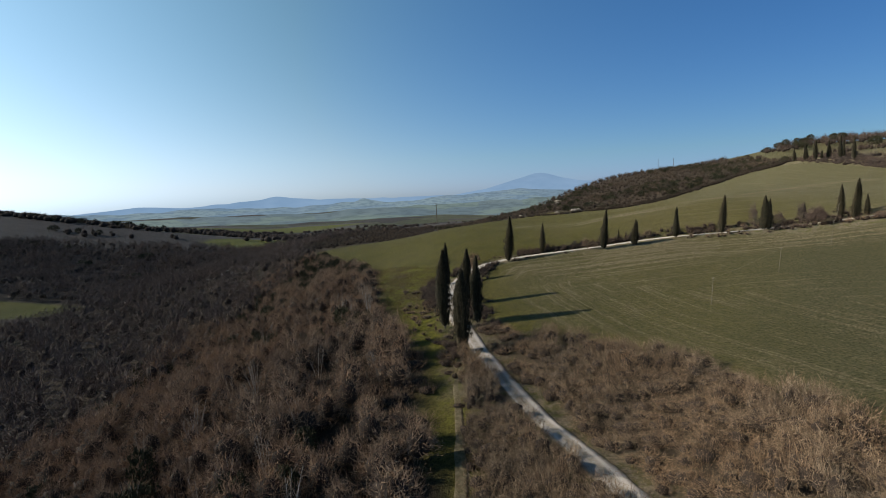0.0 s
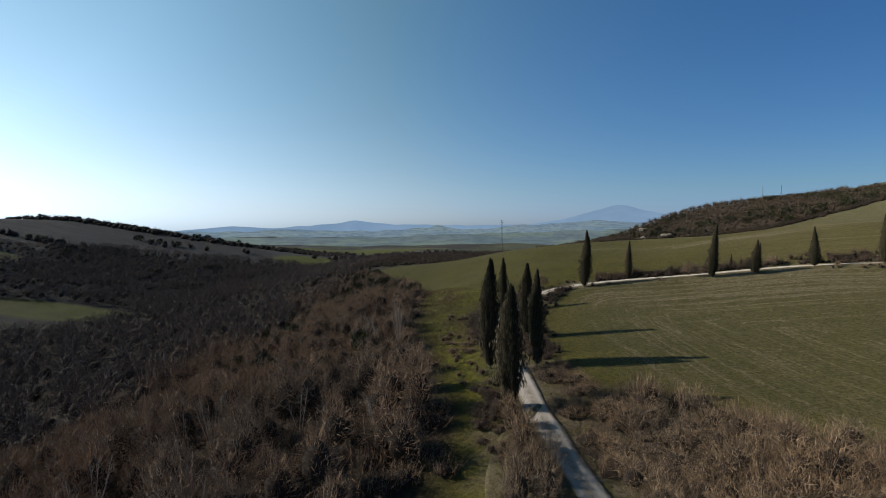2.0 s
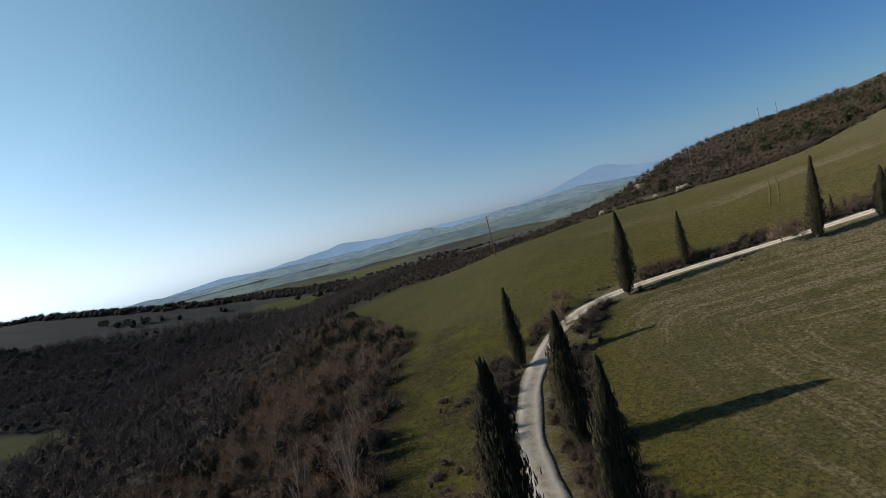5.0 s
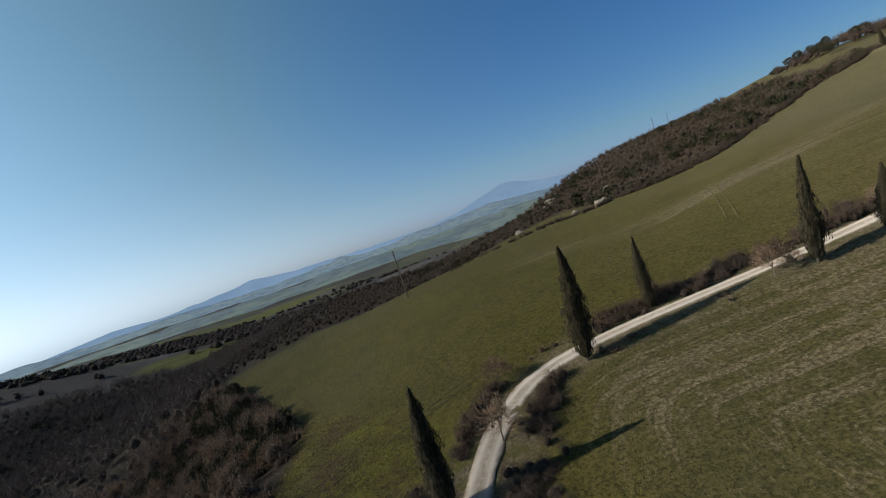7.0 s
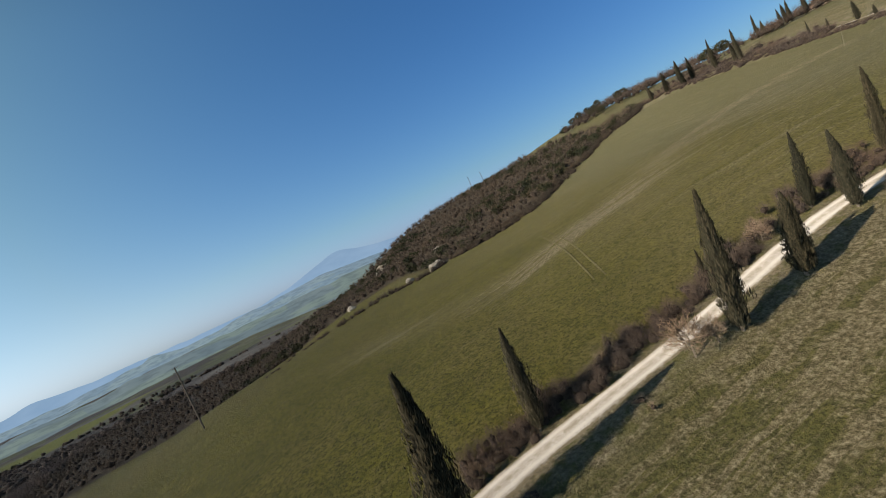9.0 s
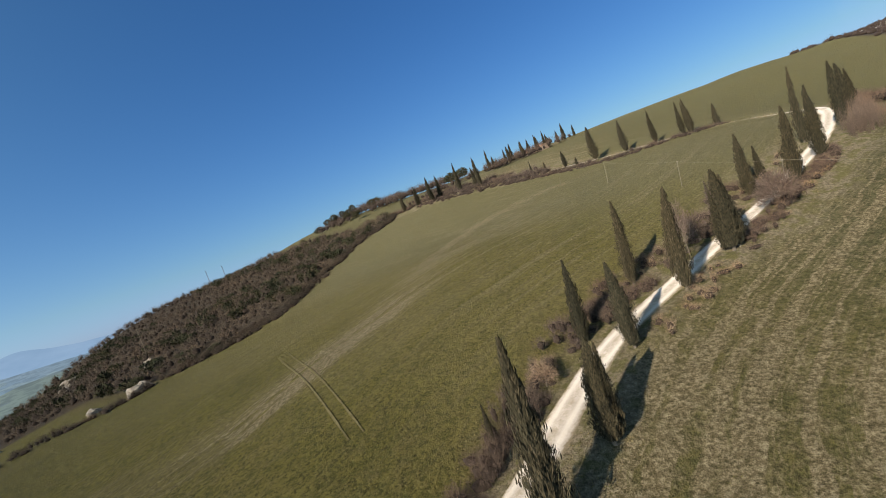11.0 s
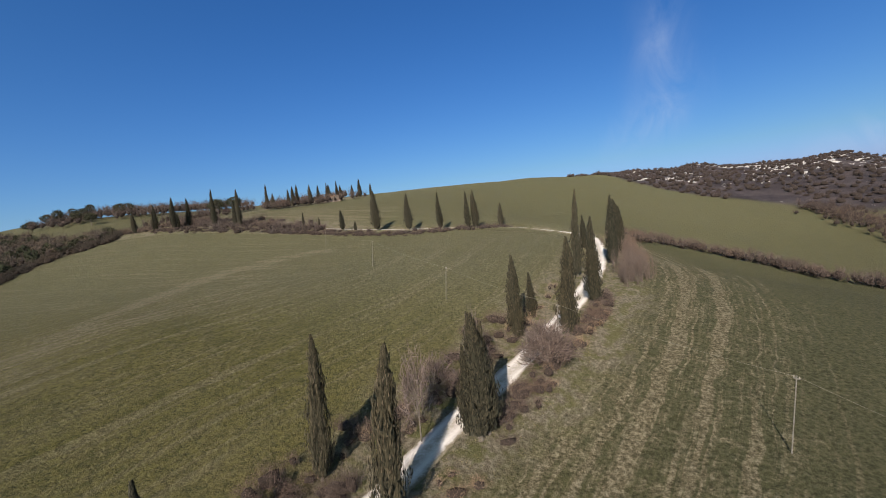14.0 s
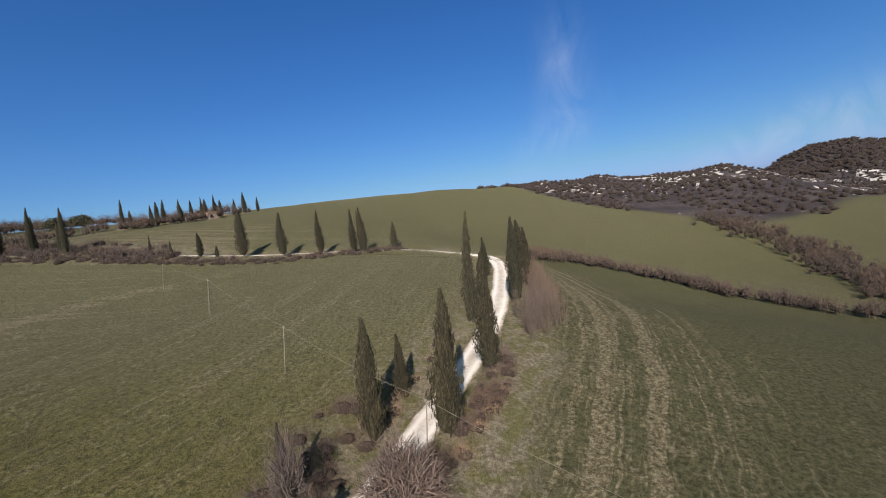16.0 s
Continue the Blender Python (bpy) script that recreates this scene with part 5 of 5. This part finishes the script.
def pale_sapling(seed):
    """A slender many-stemmed young ash, bare, with pale upright branches."""
    r = random.Random(seed)
    root = new("pale_sapling")
    bm = bmesh.new()
    for _ in range(r.choice((3, 4, 5))):
        a = Vector((r.gauss(0, 0.15), r.gauss(0, 0.15), -0.3))
        d = Vector((r.gauss(0, 0.16), r.gauss(0, 0.16), 1)).normalized()
        tall = r.uniform(4.2, 6.6)
        limb(bm, a, a + d * tall, 0.055, 0.012, 5)
        for k in range(9):
            b = a + d * tall * (0.3 + 0.075 * k)
            e = (d + Vector((r.gauss(0, 0.5), r.gauss(0, 0.5), 0.35))).normalized()
            limb(bm, b, b + e * r.uniform(0.6, 1.5), 0.022, 0.006, 4)
    part("stem", from_bmesh("stem", bm), M_PALE, root)
    g = np.random.default_rng(seed)
    v, f, _ = crown_clump(seed, 260, 0.0022, 0.7, 0)
    part("crown", raw_mesh("crown", v * np.array([3.4, 3.4, 6.2]), f, False), M_TWIG, root)
    return tagged(root, "pale bare ash sapling rising above the brown scrub", "tree", "pale saplings in the scrub")


SAPLINGS = [pale_sapling(s) for s in (301, 302, 303)]
for n in range(34):
    x, y = rng.uniform(-40, -5), rng.uniform(48, 150)
    x = min(x, float(west_edge(y)) - 5)
    q = pose(x, y, float(ground_height([x], [y])[0]), 0, 0, rng.uniform(0, 360)) @ Matrix.Scale(rng.uniform(0.75, 1.15), 4)
    if n < 3:
        SAPLINGS[n].matrix_world = q
    else:
        copy_thing(SAPLINGS[n % 3], q)


def stone_pine(x, y, height, width, seed):
    root = new("stone_pine")
    bm = bmesh.new()
    limb(bm, Vector((0, 0, -0.3)), Vector((0.2, 0, height * 0.62)), 0.3, 0.18, 7)
    for k in range(4):
        limb(bm, Vector((0.2, 0, height * 0.58)), Vector((math.cos(k * 1.6) * width * 0.25, math.sin(k * 1.6) * width * 0.25, height * 0.8)), 0.14, 0.06)
    part("trunk", from_bmesh("trunk", bm), M_BARK, root)
    v, f = leafy_clump(seed, 700, 0.085)
    v = v * np.array([width, width, height * 0.66]) + np.array([0.1, 0, height * 0.36])
    part("crown", raw_mesh("crown", v, f, False), M_EVERGREEN, root)
    root.matrix_world = pose(x, y, float(ground_height([x], [y])[0]))
    return tagged(root, "dark umbrella-crowned stone pine on the hilltop", "pine", "stone pines on the hill")


for n in range(9):
    s = n / 8
    stone_pine(298 + 44 * s ** 1.3 + rng.uniform(-3, 3), 474 - 34 * s + rng.uniform(-5, 5), (6.0 + 3.4 * min(1, 2.5 * s)) * rng.uniform(0.85, 1.1), rng.uniform(5, 7.5), 90 + n % 5)
for n, (x, y) in enumerate(((305, 440), (300, 425), (262, 300), (250, 300))):
    stone_pine(x, y, 7.5, 7, 95 + n)


LEAN = 7.0


def utility_pole(x, y, height, name="utility_pole", arms=1, label="weathered wooden utility pole standing in the field", group="poles of the overhead line"):
    root = new(name)
    bm = bmesh.new()
    thick = 0.052 if height < 9 else 0.20
    limb(bm, Vector((0, 0, -0.6)), Vector((0, 0, height)), thick, thick * 0.7, 9)
    part("pole", from_bmesh("pole", bm), M_BARK if arms > 1 else M_POLE, root)
    for a in range(arms):
        bm = bmesh.new()
        bmesh.ops.create_cube(bm, size=1, matrix=Matrix.Translation((0, 0, height - 0.25 - a * 0.9)) @ Matrix.Diagonal((0.5 + 1.1 * (arms > 1), 0.09, 0.09, 1)))
        part("crossarm", from_bmesh("crossarm", bm), M_POLE, root)
        for u in (-0.2, 0.2):
            bm = bmesh.new()
            bmesh.ops.create_cone(bm, segments=8, radius1=0.05, radius2=0.03, depth=0.14, matrix=Matrix.Translation((u * (1 + 2.2 * (arms > 1)), 0, height - 0.14 - a * 0.9)))
            part("insulator", from_bmesh("insulator", bm), M_WIRE, root)
    root.matrix_world = pose(x, y, float(ground_height([x], [y])[0]), LEAN if height < 9 else 0) @ pose(0, 0, 0, 0, 0, 35)
    return tagged(root, label, "pole", group)


POLES = ((54.7, 110.1, 5.6), (78, 125, 5.6), (100.9, 139.4, 6.0), (115.6, 156.3, 5.2), (130.2, 171.9, 4.8), (151.8, 191.4, 5.0), (171.5, 211, 5.0))
for x, y, h in POLES:
    utility_pole(x, y, h)
for (x0, y0, h0), (x1, y1, h1) in zip(POLES, POLES[1:]):
    y0, y1 = (y - h * math.sin(radians(LEAN)) for y, h in ((y0, h0), (y1, h1)))
    z0, z1 = (float(ground_height([x], [y])[0]) + h - 0.1 for x, y, h in ((x0, y0, h0), (x1, y1, h1)))
    curve = bpy.data.curves.new("cable", "CURVE")
    curve.dimensions, curve.bevel_depth, curve.bevel_resolution = "3D", 0.009, 1
    sp = curve.splines.new("POLY")
    sp.points.add(12)
    for k in range(13):
        s = k / 12
        sp.points[k].co = (x0 + (x1 - x0) * s, y0 + (y1 - y0) * s, z0 + (z1 - z0) * s - 1.6 * s * (1 - s), 1)
    wire = new("cable", curve)
    curve.materials.append(M_WIRE)
    tagged(wire, "thin sagging overhead cable between two poles", "cable", "spans of the overhead line")
for x, y, h in ((0.4, 259.3, 14.5), (117, 387, 13), (213, 498, 15), (238, 520, 13)):
    utility_pole(x, y, h, "power_pole", 2, "tall power line pole on the open slope", "power poles")


def outcrop(x, y, size, seed):
    bm = bmesh.new()
    bmesh.ops.create_icosphere(bm, subdivisions=3, radius=1)
    for v in bm.verts:
        n = noise.noise(v.co * 1.6 + Vector((seed, 0, 0))) + 0.5 * noise.noise(v.co * 4 + Vector((0, seed, 0)))
        v.co = v.co * (1 + 0.45 * n)
        v.co.z *= 0.6
    ob = new("rock_outcrop", from_bmesh("rock_outcrop", bm))
    ob.data.materials.append(M_STONE)
    ob.matrix_world = pose(x, y, float(ground_height([x], [y])[0]) + size * 0.1, 10, 20, seed * 77) @ Matrix.Diagonal((size, size * 0.7, size, 1))
    return tagged(ob, "pale weathered rock outcrop at the wood's edge", "rock", "outcrops on the ridge")


for n, (x, y, sz) in enumerate(((78, 297, 3.2), (81, 300, 2.6), (70, 303, 2.0), (104, 352, 3.4), (116, 500, 5), (112, 484, 3.5), (58, 358, 2.4), (-36, 205, 1.6))):
    outcrop(x, y, sz, n + 3)


def farmhouse(x, y, turn):
    root = new("farmhouse")
    w, d, h, rise = 26.0, 8.0, 4.4, 1.8
    bm = bmesh.new()
    p = [bm.verts.new(q) for q in ((-w / 2, -d / 2, -1), (w / 2, -d / 2, -1), (w / 2, d / 2, -1), (-w / 2, d / 2, -1), (-w / 2, -d / 2, h), (w / 2, -d / 2, h), (w / 2, d / 2, h), (-w / 2, d / 2, h), (-w / 2, 0, h + rise), (w / 2, 0, h + rise))]
    for f in ((0, 1, 5, 4), (1, 2, 6, 9, 5), (2, 3, 7, 6), (3, 0, 4, 8, 7)):
        bm.faces.new([p[k] for k in f])
    part("wall", from_bmesh("wall", bm), M_WALL, root)
    for s in (-1, 1):
        bm = bmesh.new()
        bmesh.ops.create_cube(bm, size=1, matrix=Matrix.Translation((0, s * (d / 4 + 0.15), h + rise / 2 + 0.08)) @ pose(0, 0, 0, -s * math.degrees(math.atan2(rise, d / 2))) @ Matrix.Diagonal((w + 0.7, d / 2 + 0.75, 0.16, 1)))
        part("roof", from_bmesh("roof", bm), M_TILE, root, "weathered terracotta roof slope")
    bm = bmesh.new()
    bmesh.ops.create_cube(bm, size=1, matrix=Matrix.Translation((w * 0.22, 0.6, h + rise + 0.35)) @ Matrix.Diagonal((0.8, 0.8, 1.5, 1)))
    part("chimney", from_bmesh("chimney", bm), M_WALL, root)
    bm = bmesh.new()
    bmesh.ops.create_cube(bm, size=1, matrix=Matrix.Translation((1.6, -d / 2 - 0.01, 1.1)) @ Matrix.Diagonal((1.1, 0.1, 2.3, 1)))
    part("door", from_bmesh("door", bm), M_BARK, root, "weathered plank door")
    for side in (-1, 1):
        for k in range(7):
            for fl in (0,):
                bm = bmesh.new()
                bmesh.ops.create_cube(bm, size=1, matrix=Matrix.Translation((-10.2 + k * 3.4, side * (d / 2 + 0.01), 2.0 + fl * 2.5)) @ Matrix.Diagonal((0.85, 0.08, 1.25, 1)))
                part("window", from_bmesh("window", bm), M_PANE, root)
    root.matrix_world = pose(x, y, float(ground_height([x], [y])[0]) - 0.4, 0, 0, turn) @ Matrix.Diagonal((0.62, 0.62, 0.44, 1))
    return tagged(root, "pale plastered farmhouse with a terracotta roof", "house")


M_WALL = material("ochre_plaster", grained((0.20, 0.150, 0.11), (0.32, 0.245, 0.19), 1.2))
M_TILE = material("terracotta", grained((0.17, 0.09, 0.055), (0.30, 0.17, 0.10), 2.5))
M_PANE = material("dark_pane", grained((0.03, 0.03, 0.035), (0.05, 0.05, 0.06), 2.0), 0.2)
farmhouse(283, 264, 62)


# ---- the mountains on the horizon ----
# distance haze is put into the emission colour; the base is nearly black
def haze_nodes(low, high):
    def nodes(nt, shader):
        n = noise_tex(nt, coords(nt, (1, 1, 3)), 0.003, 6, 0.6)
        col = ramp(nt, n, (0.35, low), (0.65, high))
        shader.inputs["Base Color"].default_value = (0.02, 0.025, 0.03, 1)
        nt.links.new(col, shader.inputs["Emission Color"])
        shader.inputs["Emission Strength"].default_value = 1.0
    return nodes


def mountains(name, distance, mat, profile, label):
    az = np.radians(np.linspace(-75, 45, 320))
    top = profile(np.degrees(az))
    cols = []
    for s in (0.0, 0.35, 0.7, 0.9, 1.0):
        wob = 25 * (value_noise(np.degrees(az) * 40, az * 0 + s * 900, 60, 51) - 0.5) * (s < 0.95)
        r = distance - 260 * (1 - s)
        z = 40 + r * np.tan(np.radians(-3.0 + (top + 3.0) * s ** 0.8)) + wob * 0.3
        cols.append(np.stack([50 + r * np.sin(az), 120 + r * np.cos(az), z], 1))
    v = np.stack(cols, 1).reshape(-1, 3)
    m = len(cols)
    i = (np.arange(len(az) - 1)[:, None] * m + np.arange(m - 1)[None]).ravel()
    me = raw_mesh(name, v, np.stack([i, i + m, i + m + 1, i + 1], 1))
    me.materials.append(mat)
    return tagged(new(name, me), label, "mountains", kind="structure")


def bell(a, c, w, h):
    return h / (1 + ((a - c) / w) ** 2)


def far_profile(a):
    rough = 0.10 * (value_noise(a * 10, a * 0, 12, 52) - 0.5) + 0.16 * (value_noise(a * 10, a * 0 + 5, 45, 53) - 0.5)
    line = np.interp(a, [-75, -42, -36, -33.5, -31.6, -28, -24, -20.2, -19, -17.5, -14, -9, -4, 1, 4, 6.5, 9.4, 10.7, 12, 14.5, 17.5, 22, 45],
                     [-0.8, -0.4, -0.1, 0.1, 0.32, 0.05, 0.3, 0.62, 0.92, 0.62, 0.45, 0.33, 0.30, 0.35, 0.75, 1.3, 2.0, 2.5, 2.2, 1.5, 1.0, 0.6, 0.2])
    return np.convolve(np.pad(line, 2, mode="edge"), np.ones(5) / 5, mode="valid") + rough


def near_profile(a):
    return -0.30 + 0.5 * (value_noise(a * 10, a * 0 + 9, 50, 54) - 0.5) + bell(a, 7, 8, 0.95) + 0.25 * (value_noise(a * 10, a * 0 + 3, 17, 55) - 0.5) + 0.4 * np.exp(-(((a + 9.7) / 0.7) ** 2))


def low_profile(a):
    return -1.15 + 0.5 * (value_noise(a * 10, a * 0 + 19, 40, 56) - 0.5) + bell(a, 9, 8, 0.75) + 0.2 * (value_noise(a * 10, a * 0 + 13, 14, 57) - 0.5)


# field plots and hedges drawn in the same haze-tinted glow
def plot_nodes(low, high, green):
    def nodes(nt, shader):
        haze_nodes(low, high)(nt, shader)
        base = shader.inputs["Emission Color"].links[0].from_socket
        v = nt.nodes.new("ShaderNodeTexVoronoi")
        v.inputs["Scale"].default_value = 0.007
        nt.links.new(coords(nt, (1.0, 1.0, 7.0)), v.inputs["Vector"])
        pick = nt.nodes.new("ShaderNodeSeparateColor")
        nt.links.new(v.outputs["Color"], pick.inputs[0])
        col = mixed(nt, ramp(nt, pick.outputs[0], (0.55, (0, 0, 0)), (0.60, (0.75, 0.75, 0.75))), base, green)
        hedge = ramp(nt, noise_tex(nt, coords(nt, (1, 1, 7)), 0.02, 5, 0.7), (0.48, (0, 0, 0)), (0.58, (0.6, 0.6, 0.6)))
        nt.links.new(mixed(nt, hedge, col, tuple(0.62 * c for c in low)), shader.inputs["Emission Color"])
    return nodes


# blue haze painted as glow, paler and bluer with each farther ridge
M_FAR = material("hazed_mountain_glow", haze_nodes((0.135, 0.225, 0.35), (0.165, 0.26, 0.39)))
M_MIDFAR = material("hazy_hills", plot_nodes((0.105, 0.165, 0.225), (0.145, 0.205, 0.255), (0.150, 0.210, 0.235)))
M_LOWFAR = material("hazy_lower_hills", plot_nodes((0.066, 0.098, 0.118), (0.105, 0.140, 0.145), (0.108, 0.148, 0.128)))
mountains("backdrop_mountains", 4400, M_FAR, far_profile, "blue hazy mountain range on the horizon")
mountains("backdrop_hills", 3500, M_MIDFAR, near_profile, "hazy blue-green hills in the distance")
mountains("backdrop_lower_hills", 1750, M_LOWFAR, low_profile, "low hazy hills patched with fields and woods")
